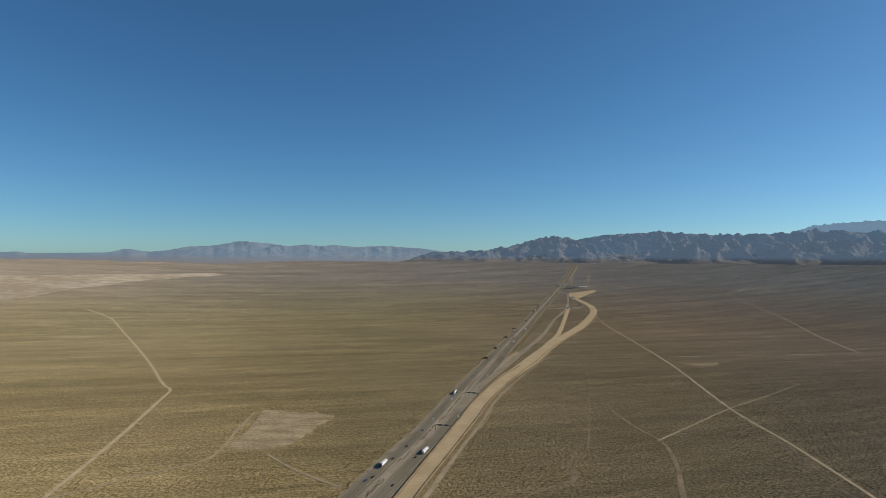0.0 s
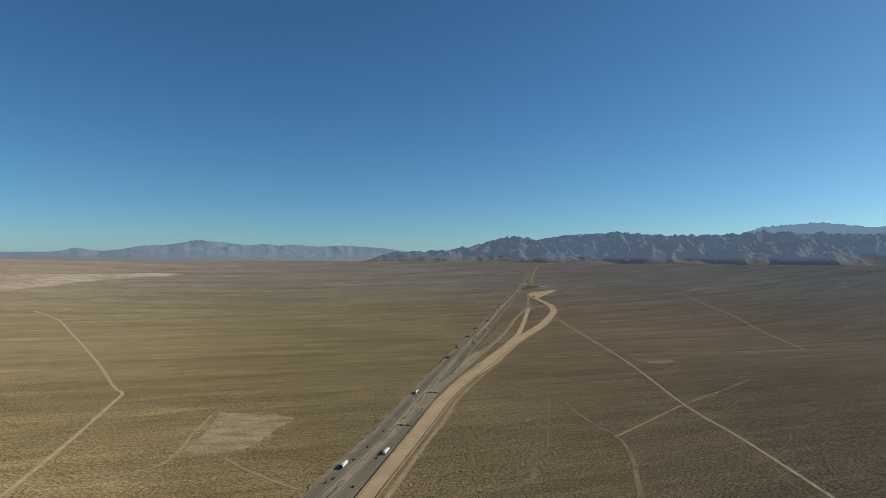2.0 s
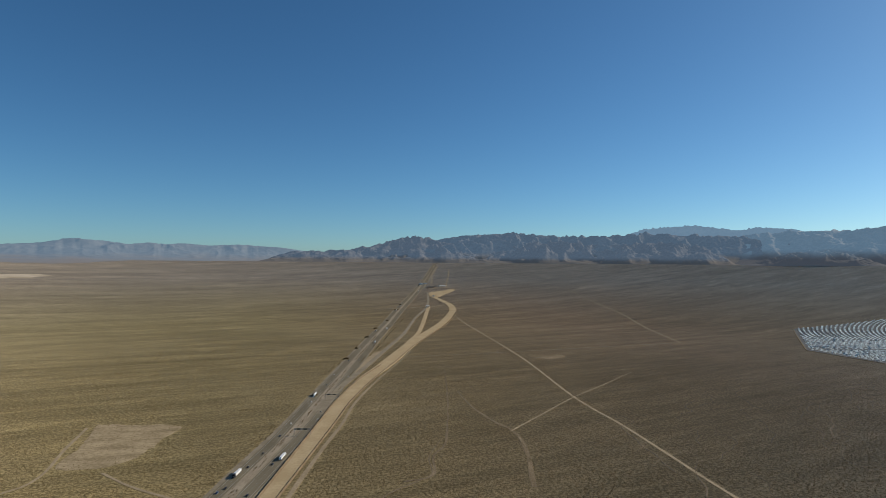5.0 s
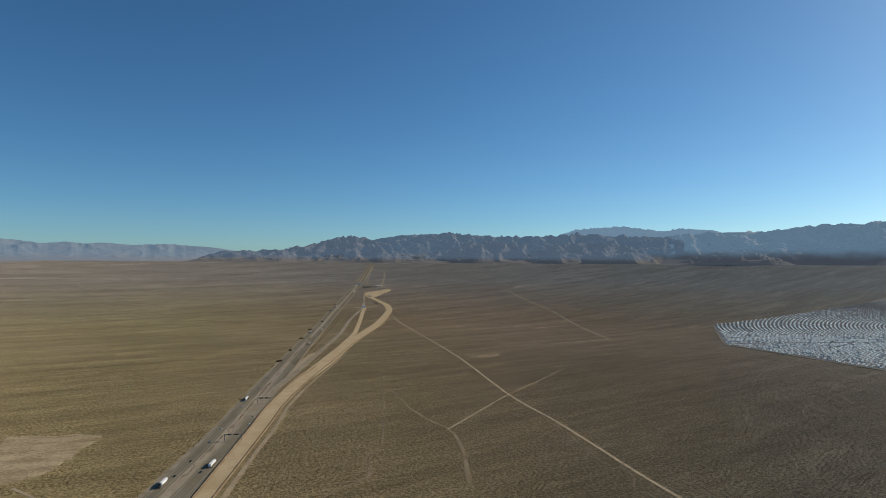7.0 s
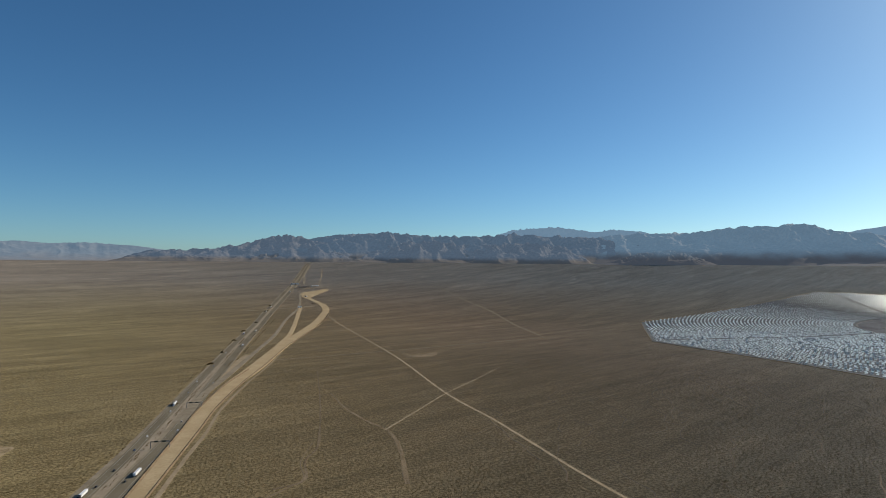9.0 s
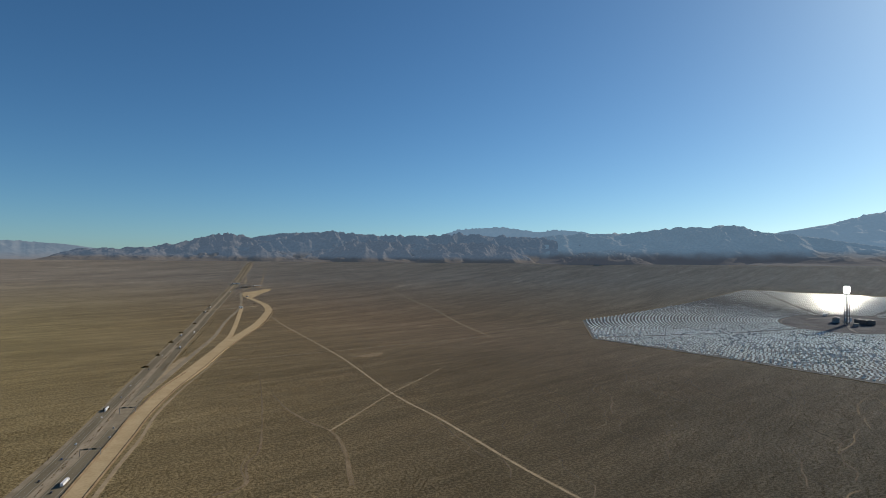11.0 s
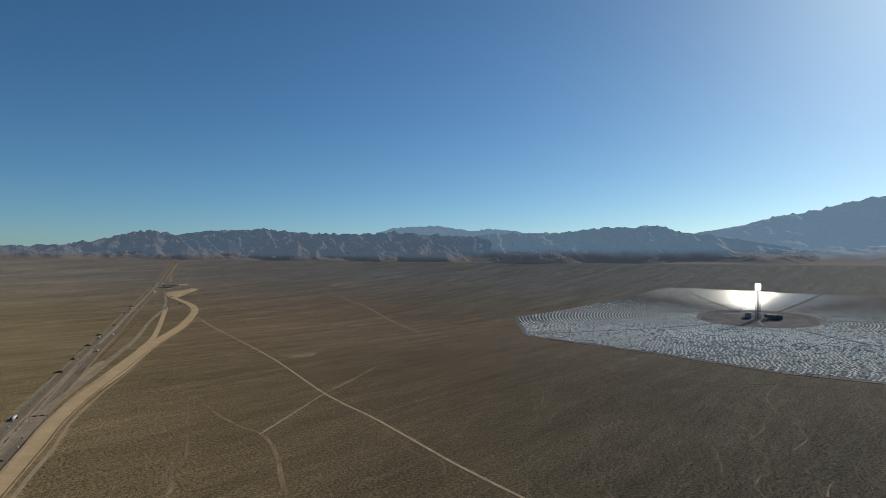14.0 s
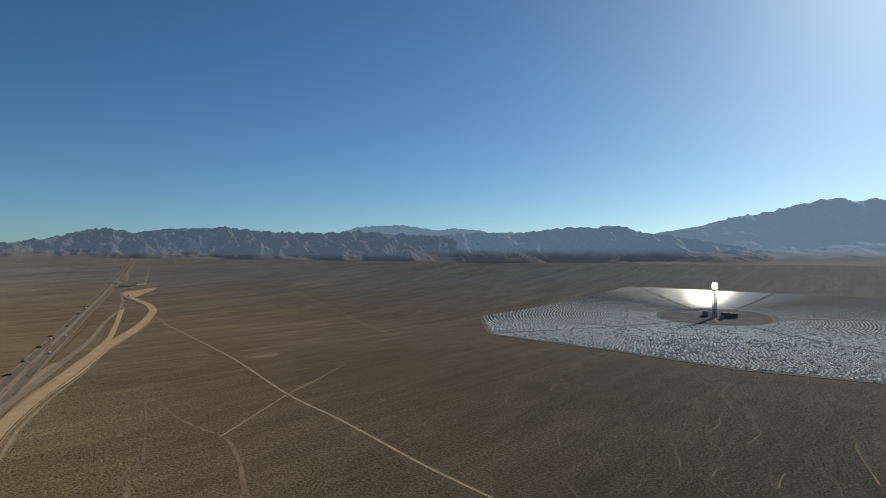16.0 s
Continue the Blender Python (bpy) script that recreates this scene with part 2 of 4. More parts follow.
def mesh_np(name, verts, faces, material, smooth=False):
    """A mesh object from a vertex array and an array of triangles or of quads."""
    me = bpy.data.meshes.new(name)
    k = faces.shape[1]
    p, q, r = (verts[faces[:, i]] for i in range(3))
    nz = ((q - p)[:, 0] * (r - p)[:, 1] - (q - p)[:, 1] * (r - p)[:, 0])
    if nz.sum() < -0.2 * np.abs(nz).sum():  # sheets face up
        faces = faces[:, ::-1]
    me.vertices.add(len(verts))
    me.vertices.foreach_set("co", np.ascontiguousarray(verts, dtype=np.float32).ravel())
    me.loops.add(faces.size)
    me.loops.foreach_set("vertex_index", np.ascontiguousarray(faces, dtype=np.int32).ravel())
    me.polygons.add(len(faces))
    me.polygons.foreach_set("loop_start", np.arange(0, faces.size, k, dtype=np.int32))
    me.polygons.foreach_set("use_smooth", np.full(len(faces), smooth))
    for mm in (material if isinstance(material, (list, tuple)) else [material]):
        me.materials.append(mm)
    me.update(calc_edges=True)
    me.validate()
    return new(name, me)


def grid_faces(nu, nv, wrap=False):
    u, v = np.meshgrid(np.arange(nu if wrap else nu - 1), np.arange(nv - 1), indexing="ij")
    w = (u + 1) % nu
    return np.stack([u * nv + v, u * nv + v + 1, w * nv + v + 1, w * nv + v], -1).reshape(-1, 4)


# value noise, for relief and scatter
_rng = np.random.default_rng(7)
_lattice = _rng.random((256, 256))


def vnoise(x, y):
    xi, yi = np.floor(x).astype(int), np.floor(y).astype(int)
    fx, fy = x - xi, y - yi
    fx, fy = fx * fx * (3 - 2 * fx), fy * fy * (3 - 2 * fy)
    g = lambda i, j: _lattice[i % 256, j % 256]
    return (g(xi, yi) * (1 - fx) + g(xi + 1, yi) * fx) * (1 - fy) + (g(xi, yi + 1) * (1 - fx) + g(xi + 1, yi + 1) * fx) * fy


def fbm(x, y, octaves=5, gain=0.5, ridged=False):
    total, amp, norm = 0, 1.0, 0
    for o in range(octaves):
        v = vnoise(x * 2 ** o + 17.3 * o, y * 2 ** o + 5.1 * o)
        total, norm, amp = total + amp * (1 - abs(2 * v - 1) if ridged else v), norm + amp, amp * gain
    return total / norm


rr = np.concatenate([np.arange(0, 2200, 100), np.arange(2200, 6501, 50)])
aa = np.radians(np.arange(0, 360, 1.0))
A, R = np.meshgrid(aa, rr, indexing="ij")
gx, gy = R * np.sin(A), R * np.cos(A)
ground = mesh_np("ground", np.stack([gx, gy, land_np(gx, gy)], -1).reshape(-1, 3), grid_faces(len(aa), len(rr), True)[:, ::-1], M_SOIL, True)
gm = bmesh.new()
gm.from_mesh(ground.data)
bmesh.ops.remove_doubles(gm, verts=gm.verts, dist=0.01)
gm.to_mesh(ground.data)
gm.free()
tagged(ground, "tan desert flat dotted with dark creosote scrub", "ground", kind="structure")

# ---- roads and tracks ----
THIN = []  # patches with only a little scrub
PATHS = []  # (samples, half width), kept free of scrub


def smooth_line(points, step=12.0):
    """A Catmull-Rom line through plan points, as samples about step metres apart."""
    p = np.array(points, float)
    p = np.vstack([2 * p[0] - p[1], p, 2 * p[-1] - p[-2]])
    out = []
    for i in range(1, len(p) - 2):
        n = max(2, int(np.linalg.norm(p[i + 1] - p[i]) / step))
        t = np.linspace(0, 1, n, endpoint=False)[:, None]
        out.append(0.5 * (2 * p[i] + (p[i + 1] - p[i - 1]) * t + (2 * p[i - 1] - 5 * p[i] + 4 * p[i + 1] - p[i + 2]) * t ** 2
                          + (3 * p[i] - p[i - 1] - 3 * p[i + 1] + p[i + 2]) * t ** 3))
    return np.vstack(out + [p[-2:-1]])


def sides(line):
    d = np.gradient(line, axis=0)
    d /= np.linalg.norm(d, axis=1)[:, None]
    return np.stack([d[:, 1], -d[:, 0]], -1)  # to the right of the way


def strip(name, points, width, material, lift, label, category="road", ragged=0.0, shift=0.0, height=0.0, clear=True, kind="structure", step=12.0):
    """A road or bank laid on the land along a line: width (a number, or one at each end), slab thickness, optional crown height."""
    line = smooth_line(points, step)
    n = len(line)
    nrm = sides(line)
    if isinstance(width, list):  # one width at each point of the line
        near_pt = [int(np.argmin(np.hypot(*(line - q).T))) for q in np.array(points, float)]
        w = np.interp(np.arange(n), near_pt, width) / 2
    else:
        w = np.linspace(*((width, width) if isinstance(width, (int, float)) else width), n) / 2
    line = line + nrm * shift
    if ragged:
        s = np.arange(n) * step
        wl_, wr_ = (w * (1 + ragged * (fbm(s / 40 + k, s * 0 + len(points) * 3.7 + k, 3) * 2 - 1)) for k in (3.3, 9.1))
    else:
        wl_, wr_ = w, w
    rows = []
    for off, up in ((-wl_, -0.6), (-wl_ * 0.985, 0.0), (0 * w, height), (wr_ * 0.985, 0.0), (wr_, -0.6)):
        q = line + nrm * off[:, None]
        rows.append(np.column_stack([q, land_np(q[:, 0], q[:, 1]) + lift + up]))
    v = np.stack(rows, 1).reshape(-1, 3)
    ob = mesh_np(name, v, grid_faces(n, 5), material)
    tagged(ob, label, category, kind=kind)
    if clear:
        PATHS.append((line, float(max(w)) + 1.0))
    return ob


def outline_patch(name, points, material, lift, label, category, rough=6.0, kind="structure"):
    """A cleared patch of ground with an uneven rim."""
    p = smooth_line(points + points[:1], 10.0)[:-1]
    c = p.mean(0)
    s = np.arange(len(p)) * 10.0
    d = p - c
    p = p + d / np.linalg.norm(d, axis=1)[:, None] * ((fbm(s / 25, s * 0 + lift * 91, 3) - 0.5) * 2 * rough)[:, None]
    rings = []
    for k in (0.0, 0.25, 0.5, 0.75, 0.97, 1.0):
        q = c + (p - c) * max(k, 0.001)
        rings.append(np.column_stack([q, land_np(q[:, 0], q[:, 1]) + lift - (0.6 if k == 1.0 else 0)]))
    v = np.stack(rings, 1).reshape(-1, 3)
    ob = mesh_np(name, v, grid_faces(len(p), 6, True), material)
    tagged(ob, label, category, kind=kind)
    n = int(max(np.ptp(p[:, 0]), np.ptp(p[:, 1])) / 12) + 2
    for k in np.linspace(0.1, 1, n):
        (THIN if category == "clearing" else PATHS).append((c + (p - c) * k, 6.0))
    return ob


SOUTHBOUND = [(-105, 505), (-83, 593), (-60, 676), (-32, 782), (-3, 911), (82, 1284), (214, 1857), (355, 2423), (493, 2868), (653, 3343), (763, 3674), (858, 3968), (901, 4077), (990, 4190)]
NORTHBOUND = [(-76, 505), (-54, 593), (-28, 690), (2, 800), (31, 915), (110, 1287), (236, 1840), (382, 2423), (518, 2866), (675, 3340), (778, 3662), (872, 3960), (906, 4060)]
MIDDLE = [((a + c) / 2, (b + d) / 2) for (a, b), (c, d) in zip(SOUTHBOUND[:12], [(-76, 505), (-54, 593), (-33, 690), (-4, 800), (25, 915), (108, 1287), (236, 1840), (382, 2423), (518, 2866), (675, 3340), (778, 3662), (872, 3960)])]
strip("road_bed", MIDDLE, (51, 44), M_SHOULDER, 0.12, "gravel bed and shoulders of the desert highway")
strip("road_median", MIDDLE, (9, 9), M_MEDIAN, 0.22, "sandy median strip between the carriageways", ragged=0.3)
strip("road_southbound", SOUTHBOUND, (14, 13), M_ASPHALT, 0.34, "grey asphalt carriageway of the desert highway")
strip("road_northbound", NORTHBOUND, (17, 13), M_ASPHALT, 0.34, "dark grey asphalt carriageway beside the construction")

for way, off in ((SOUTHBOUND, -9.5), (SOUTHBOUND, 9), (NORTHBOUND, -9), (NORTHBOUND, 9.5)):
    strip("road_verge", way[5:13], 2.4, M_SHOULDER, 0.4, "pale gravel verge of the far highway", "verge", ragged=0.3, shift=off, clear=False)
DIRT_LEFT = [(-61, 505), (-44, 581), (-19, 685), (24, 862), (52, 980), (105, 1153), (169, 1313), (281, 1629), (391, 1915), (511, 2229)]
DIRT_RIGHT = [(-41, 505), (-26, 581), (1, 685), (47, 862), (78, 985), (132, 1153), (205, 1350), (298, 1611), (421, 1916), (540, 2203), (624, 2428), (656, 2540)]
LANE = [(-31, 505), (-15, 576), (27, 740), (57, 848), (86, 972), (140, 1140), (210, 1330), (275, 1520)]
DIRT = [((a + c) / 2, (b + d) / 2) for (a, b), (c, d) in zip(DIRT_LEFT, DIRT_RIGHT)] + [(608, 2436), (642, 2535), (665, 2674), (660, 2772), (649, 2873), (635, 2960)]
strip("dirt_road", DIRT, [20, 19, 21, 24, 27, 30, 35, 33, 31, 30, 29, 30, 30, 26, 22, 20], M_DIRT, 0.5, "broad pale graded dirt road under construction", ragged=0.06)
strip("earth_bank", [(a + 3, b) for a, b in DIRT_RIGHT[6:]], (4, 3), M_BERM, 0.3, "low bank of turned earth along the dirt road", "bank", height=1.4)
strip("dirt_lane", LANE, (6, 2), M_TRACK, 0.2, "sandy haul track beside the graded road", ragged=0.25)
strip("earth_bank", DIRT_LEFT[:7], (4, 3.5), M_BERM, 0.5, "low dark bank of turned earth along the dirt road", "bank", shift=1.0, height=1.4)
strip("earth_bank", [(a + 2, b) for a, b in DIRT_RIGHT[:7]], (3, 4), M_BERM, 0.3, "low bank of turned earth along the dirt road", "bank", height=1.1)
strip("ramp", [(28, 906), (66, 1081), (123, 1258), (233, 1611), (318, 1887), (429, 2308), (540, 2620), (600, 2860), (640, 3080)], (13, 11), M_SHOULDER, 0.44, "grey gravel ramp beside the graded road")
strip("dirt_ramp", [(224, 1440), (301, 1690), (365, 1890), (468, 2302), (555, 2640)], (14, 16), M_DIRT, 0.47, "pale dirt ramp branching from the graded road", ragged=0.1)
outline_patch("gore", [(87, 1160), (130, 1330), (168, 1470), (195, 1514), (140, 1320)], M_TRACK, 0.28, "pale gravel gore between highway and ramp", "gore", 3)
strip("frontage_road", [(715, 3335), (763, 3528), (780, 3629), (904, 4007)], 12, M_SHOULDER, 0.5, "pale gravel frontage road far off", ragged=0.1)
strip("crossing_road", [(325, 2605), (375, 2611), (460, 2624), (545, 2636), (625, 2665)], 9, M_TRACK, 0.6, "pale road crossing under the highway", ragged=0.1)
outline_patch("grading_pad", [(629, 3013), (660, 3081), (726, 3110), (782, 3157), (801, 3118), (733, 3020), (647, 2890), (629, 2909)], M_DIRT, 0.55, "pale graded construction pad", "pad")
strip("pad_track", [(668, 3171), (732, 3200), (799, 3192), (804, 3117)], 9, M_TRACK, 0.7, "pale track round the construction pad", ragged=0.1)
strip("pad_track", [(784, 3269), (870, 3560), (948, 3862)], 5, M_TRACK, 0.5, "thin far desert track", ragged=0.2)

strip("desert_track", [(615, 2385), (565, 1850), (513, 1345), (451, 942), (438, 750), (415, 538), (408, 421), (400, 250)], (5, 4.2), M_TRACK, 0.15, "straight sandy desert track", ragged=0.25)
strip("desert_track", [(243, 1412), (554, 1451), (800, 1488), (1069, 1528)], 4.5, M_TRACK, 0.16, "faint straight desert track", ragged=0.4)
strip("desert_track", [(1401, 3011), (1340, 2560), (1282, 2198), (1069, 1528)], (6, 4), M_TRACK, 0.17, "faint straight desert track far off", ragged=0.3)
strip("desert_track", [(276, 765), (360, 848), (447, 934), (560, 1030), (676, 1132)], (2.6, 1.4), M_TRACK, 0.18, "faint side track in the scrub", ragged=0.4)
strip("desert_track", [(-1399, 2352), (-1280, 2250), (-1141, 2087), (-704, 1412), (-520, 1110), (-474, 1044), (-459, 985), (-409, 754), (-376, 570), (-360, 470)], (7, 4.5), M_PALE_TRACK, 0.15, "winding pale desert track", ragged=0.25)
strip("desert_track", [(-420, 545), (-358, 578), (-325, 619), (-293, 650), (-269, 673), (-263, 714), (-272, 794), (-279, 894)], 3.5, M_TRACK, 0.17, "faint track to the cleared patch", ragged=0.5)
outline_patch("cleared_patch", [(-271, 910), (-240, 906), (-211, 896), (-158, 880), (-164, 838), (-172, 796), (-180, 745), (-215, 722), (-254, 725), (-260, 770), (-267, 840)], M_CLEARED, 0.2, "bare cleared patch in the scrub", "clearing", 12)
strip("desert_track", [(-204, 701), (-166, 656), (-130, 623), (-100, 599)], 3.5, M_TRACK, 0.17, "faint track from the cleared patch to the highway", ragged=0.5)
outline_patch("cleared_patch", [(540, 1348), (590, 1366), (632, 1372), (608, 1330), (566, 1322)], M_WASH, 0.2, "small bare cleared patch beside the track", "clearing", 7)
for pts, wd in (([(297, 1239), (240, 980), (198, 807), (175, 726), (151, 683), (137, 624), (103, 610)], 5),
                ([(268, 1019), (262, 900), (269, 815), (278, 761), (264, 674), (230, 569)], 8),
                ([(944, 251), (880, 240), (812, 213), (742, 181)], 2.6), ([(647, 632), (630, 612), (603, 606)], 3)):
    strip("dry_wash", pts, (wd * 0.35, wd * 0.75), M_WASH, 0.14, "pale sandy dry wash", "wash", ragged=0.8, step=6.0, clear=False)

for pts in [[(355, 692), (383, 699), (428, 728)], [(394, 651), (421, 672)], [(383, 602), (414, 624)], [(522, 1193), (562, 1236), (616, 1299)], [(606, 1031), (711, 1087), (803, 1136)], [(286, 1045), (370, 1090), (471, 1166)]]:
    strip("desert_track", pts, (0.9, 1.6), M_WASH, 0.18, "faint side track in the scrub", ragged=0.6, step=8.0)
for pts in [[(174, 746), (146, 682), (138, 628), (117, 608), (93, 590), (77, 573)], [(1203, 531), (1142, 515), (1076, 496), (1007, 463)], [(1169, 511), (1121, 477), (1061, 448)], [(1003, 455), (962, 433), (935, 414)], [(922, 423), (878, 410), (843, 394), (779, 382)], [(897, 372), (869, 354), (841, 338), (780, 329)], [(672, 307), (652, 308), (633, 303)], [(704, 257), (679, 253), (651, 244)], [(896, 718), (862, 708), (824, 682)], [(1001, 512), (977, 483), (953, 459)]]:
    strip("dry_wash", pts, (1.0, 1.9), M_WASH, 0.16, "pale sandy dry wash", "wash", ragged=0.8, step=5.0)

# rivulets that braid down the flats below the mirror field
rv = random.Random(5)
for _ in range(70):
    x, y = rv.uniform(450, 1290), rv.uniform(120, 1000)
    head, reach = math.atan2(-y, -x) + rv.gauss(0.06, 0.13), rv.uniform(60, 260)
    pts = []
    for k in range(rv.randint(6, 11)):
        pts.append((x, y))
        turn_ = head + rv.gauss(0, 0.3)
        x, y = x + math.cos(turn_) * reach / 8, y + math.sin(turn_) * reach / 8
    strip("dry_wash", pts, (0.4, rv.uniform(0.9, 1.8)), M_RILL, 0.14 + 0.001 * rv.randint(0, 20), "narrow sandy rivulet in the scrub", "wash", ragged=0.9, height=0.06, step=4.0)

# dry lake far off
pa = np.radians(np.linspace(-66, -20.0, 140))
near = np.interp(np.degrees(pa), [-66, -45, -36.6, -31.8, -26, -20.0], [2400, 2700, 2982, 3290, 3559, 3685])
far = np.interp(np.degrees(pa), [-66, -45, -36.6, -29, -21, -20.0], [3500, 3650, 3712, 3732, 3766, 3712])
near = near + (fbm(pa * 90, pa * 0 + 2, 4) - 0.5) * 70
pr = near[:, None] + (np.maximum(far, near + 5) - near)[:, None] * np.linspace(0, 1, 24)[None]
px, py = pr * np.sin(pa)[:, None], pr * np.cos(pa)[:, None]
playa = mesh_np("dry_lake", np.stack([px, py, land_np(px, py) + 0.4], -1).reshape(-1, 3), grid_faces(140, 24)[:, ::-1], M_PLAYA)
tagged(playa, "pale clay bed of a dry lake", "dry lake", kind="structure")

# ---- mountains, beyond the fan ----
_angle = _rng.random((256, 256)) * 2 * math.pi
_gx, _gy = np.cos(_angle), np.sin(_angle)


def pnoise(x, y):
    """Gradient noise, about -0.7 to 0.7."""
    xi, yi = np.floor(x).astype(int), np.floor(y).astype(int)
    fx, fy = x - xi, y - yi
    ux, uy = fx ** 3 * (fx * (6 * fx - 15) + 10), fy ** 3 * (fy * (6 * fy - 15) + 10)
    g = lambda a, b: _gx[(xi + a) % 256, (yi + b) % 256] * (fx - a) + _gy[(xi + a) % 256, (yi + b) % 256] * (fy - b)
    return (g(0, 0) * (1 - ux) + g(1, 0) * ux) * (1 - uy) + (g(0, 1) * (1 - ux) + g(1, 1) * ux) * uy


def ridges(x, y, octaves=6):
    """Branching ridge lines, 0 in the gullies to 1 on the crests."""
    x, y = x + 0.35 * pnoise(x * 0.9 + 3.1, y * 0.9), y + 0.35 * pnoise(x * 0.9, y * 0.9 + 8.7)
    total, weight, amp, norm = 0, 1.0, 1.0, 0
    for o in range(octaves):
        c, d = math.cos(o * 1.1), math.sin(o * 1.1)
        v = (1 - np.abs(pnoise((x * c - y * d) * 2.05 ** o + 13.7 * o, (x * d + y * c) * 2.05 ** o + 4.9 * o)) * 1.9) ** 2
        v = np.clip(v, 0, 1) * weight
        total, norm = total + amp * v, norm + amp
        weight, amp = np.clip(v * 1.9, 0.2, 1), amp * 0.5
    return np.clip(total / norm * 1.25, 0, 1)


def range_(name, label, crest, r_foot, r_crest, material, relief=230.0, carve=0.7, seed=0.0, step=0.06, power=1.0, spread=0.3, loose=0.35):
    """A rock range along an arc: crest gives bearing and height angle of its skyline; branching ridges run down to an uneven foot."""
    c = np.array(crest, float)
    az = np.arange(c[0, 0], c[-1, 0] + step / 2, step)
    el = np.interp(az, c[:, 0], c[:, 1])
    rad = np.radians(az)
    foot_r = np.interp(az, *zip(*r_foot)) if isinstance(r_foot, list) else np.full(len(az), float(r_foot))
    crest_r = np.interp(az, *zip(*r_crest)) if isinstance(r_crest, list) else np.full(len(az), float(r_crest))
    q = np.concatenate([np.linspace(0, 1, 84), [1.04, 1.1, 1.2]])
    r = foot_r[:, None] + (crest_r - foot_r)[:, None] * q[None]
    r = np.minimum(r, np.maximum(4960.0, crest_r)[:, None])
    x, y = r * np.sin(rad)[:, None], r * np.cos(rad)[:, None]
    rid = ridges(x / relief + seed, y / relief + seed * 1.7)
    swell = 0.5 + pnoise(x / relief * 0.45 + seed, y / relief * 0.45)
    rise = np.clip((q[None] - spread * swell) / (1 - 0.5 * spread), 0, None)
    env = np.where(q[None] <= 1, rise ** power, rise ** power * (1 - 2.2 * (q[None] - 1)))
    h = env * (1 - carve + carve * rid) + 1e-4
    base = land_np(x, y) - 3.0
    room = (np.tan(np.radians(el))[:, None] * r + EYE - base) / h
    top = np.clip(np.where(h > 0.12, room, 1e9).min(1), 0, 900)  # keeps each bearing under its skyline
    k = np.exp(-0.5 * (np.arange(-24, 25) * step / loose) ** 2)
    soft = np.convolve(np.pad(top, 24, mode="edge"), k / k.sum(), mode="valid")
    z = base + h * (0.35 * top + 0.65 * np.minimum(soft, top * 1.3))[:, None]
    v = np.stack([x, y, z], -1).reshape(-1, 3)
    ob = mesh_np(name, v, grid_faces(len(az), len(q))[:, ::-1], material, True)
    tagged(ob, label, "mountains", kind="structure")
    return ob


# its gentle foot carries the painted haze out over the plain
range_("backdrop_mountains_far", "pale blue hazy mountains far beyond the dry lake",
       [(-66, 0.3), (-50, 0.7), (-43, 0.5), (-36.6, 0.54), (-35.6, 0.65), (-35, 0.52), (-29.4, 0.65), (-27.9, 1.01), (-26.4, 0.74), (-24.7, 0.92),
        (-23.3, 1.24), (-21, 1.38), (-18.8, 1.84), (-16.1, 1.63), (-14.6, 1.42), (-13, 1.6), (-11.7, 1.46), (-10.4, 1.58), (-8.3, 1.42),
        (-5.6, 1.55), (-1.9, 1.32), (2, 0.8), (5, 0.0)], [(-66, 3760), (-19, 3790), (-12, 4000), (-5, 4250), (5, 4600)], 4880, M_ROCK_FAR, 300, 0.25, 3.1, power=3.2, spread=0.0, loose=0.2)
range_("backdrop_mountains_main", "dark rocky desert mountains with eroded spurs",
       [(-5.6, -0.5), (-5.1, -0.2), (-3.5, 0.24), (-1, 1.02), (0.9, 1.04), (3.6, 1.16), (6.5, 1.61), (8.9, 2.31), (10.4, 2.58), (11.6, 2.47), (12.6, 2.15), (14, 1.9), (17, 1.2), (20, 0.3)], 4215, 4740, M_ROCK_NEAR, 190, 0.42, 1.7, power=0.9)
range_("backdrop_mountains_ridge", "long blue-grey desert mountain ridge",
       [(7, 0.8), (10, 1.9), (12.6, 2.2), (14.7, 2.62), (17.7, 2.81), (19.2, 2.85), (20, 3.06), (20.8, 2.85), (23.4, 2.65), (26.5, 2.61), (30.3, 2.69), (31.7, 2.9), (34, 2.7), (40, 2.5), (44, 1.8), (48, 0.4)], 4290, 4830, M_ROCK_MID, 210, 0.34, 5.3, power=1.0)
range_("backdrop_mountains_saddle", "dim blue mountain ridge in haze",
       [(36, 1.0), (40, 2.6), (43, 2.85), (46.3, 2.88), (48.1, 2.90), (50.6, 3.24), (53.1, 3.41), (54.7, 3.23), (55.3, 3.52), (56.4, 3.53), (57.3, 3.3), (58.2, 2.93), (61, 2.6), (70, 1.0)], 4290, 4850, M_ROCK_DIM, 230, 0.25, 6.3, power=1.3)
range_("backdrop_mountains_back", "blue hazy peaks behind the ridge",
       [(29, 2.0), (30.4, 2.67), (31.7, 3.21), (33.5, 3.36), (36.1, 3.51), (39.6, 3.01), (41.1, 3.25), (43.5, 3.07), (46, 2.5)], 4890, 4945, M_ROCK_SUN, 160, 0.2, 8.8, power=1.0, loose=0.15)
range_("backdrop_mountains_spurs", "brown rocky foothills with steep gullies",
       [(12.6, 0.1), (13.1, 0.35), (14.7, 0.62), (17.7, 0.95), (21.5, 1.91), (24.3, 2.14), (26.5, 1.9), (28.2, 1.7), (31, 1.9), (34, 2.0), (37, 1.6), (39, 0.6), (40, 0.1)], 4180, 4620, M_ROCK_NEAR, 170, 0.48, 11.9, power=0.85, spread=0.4)
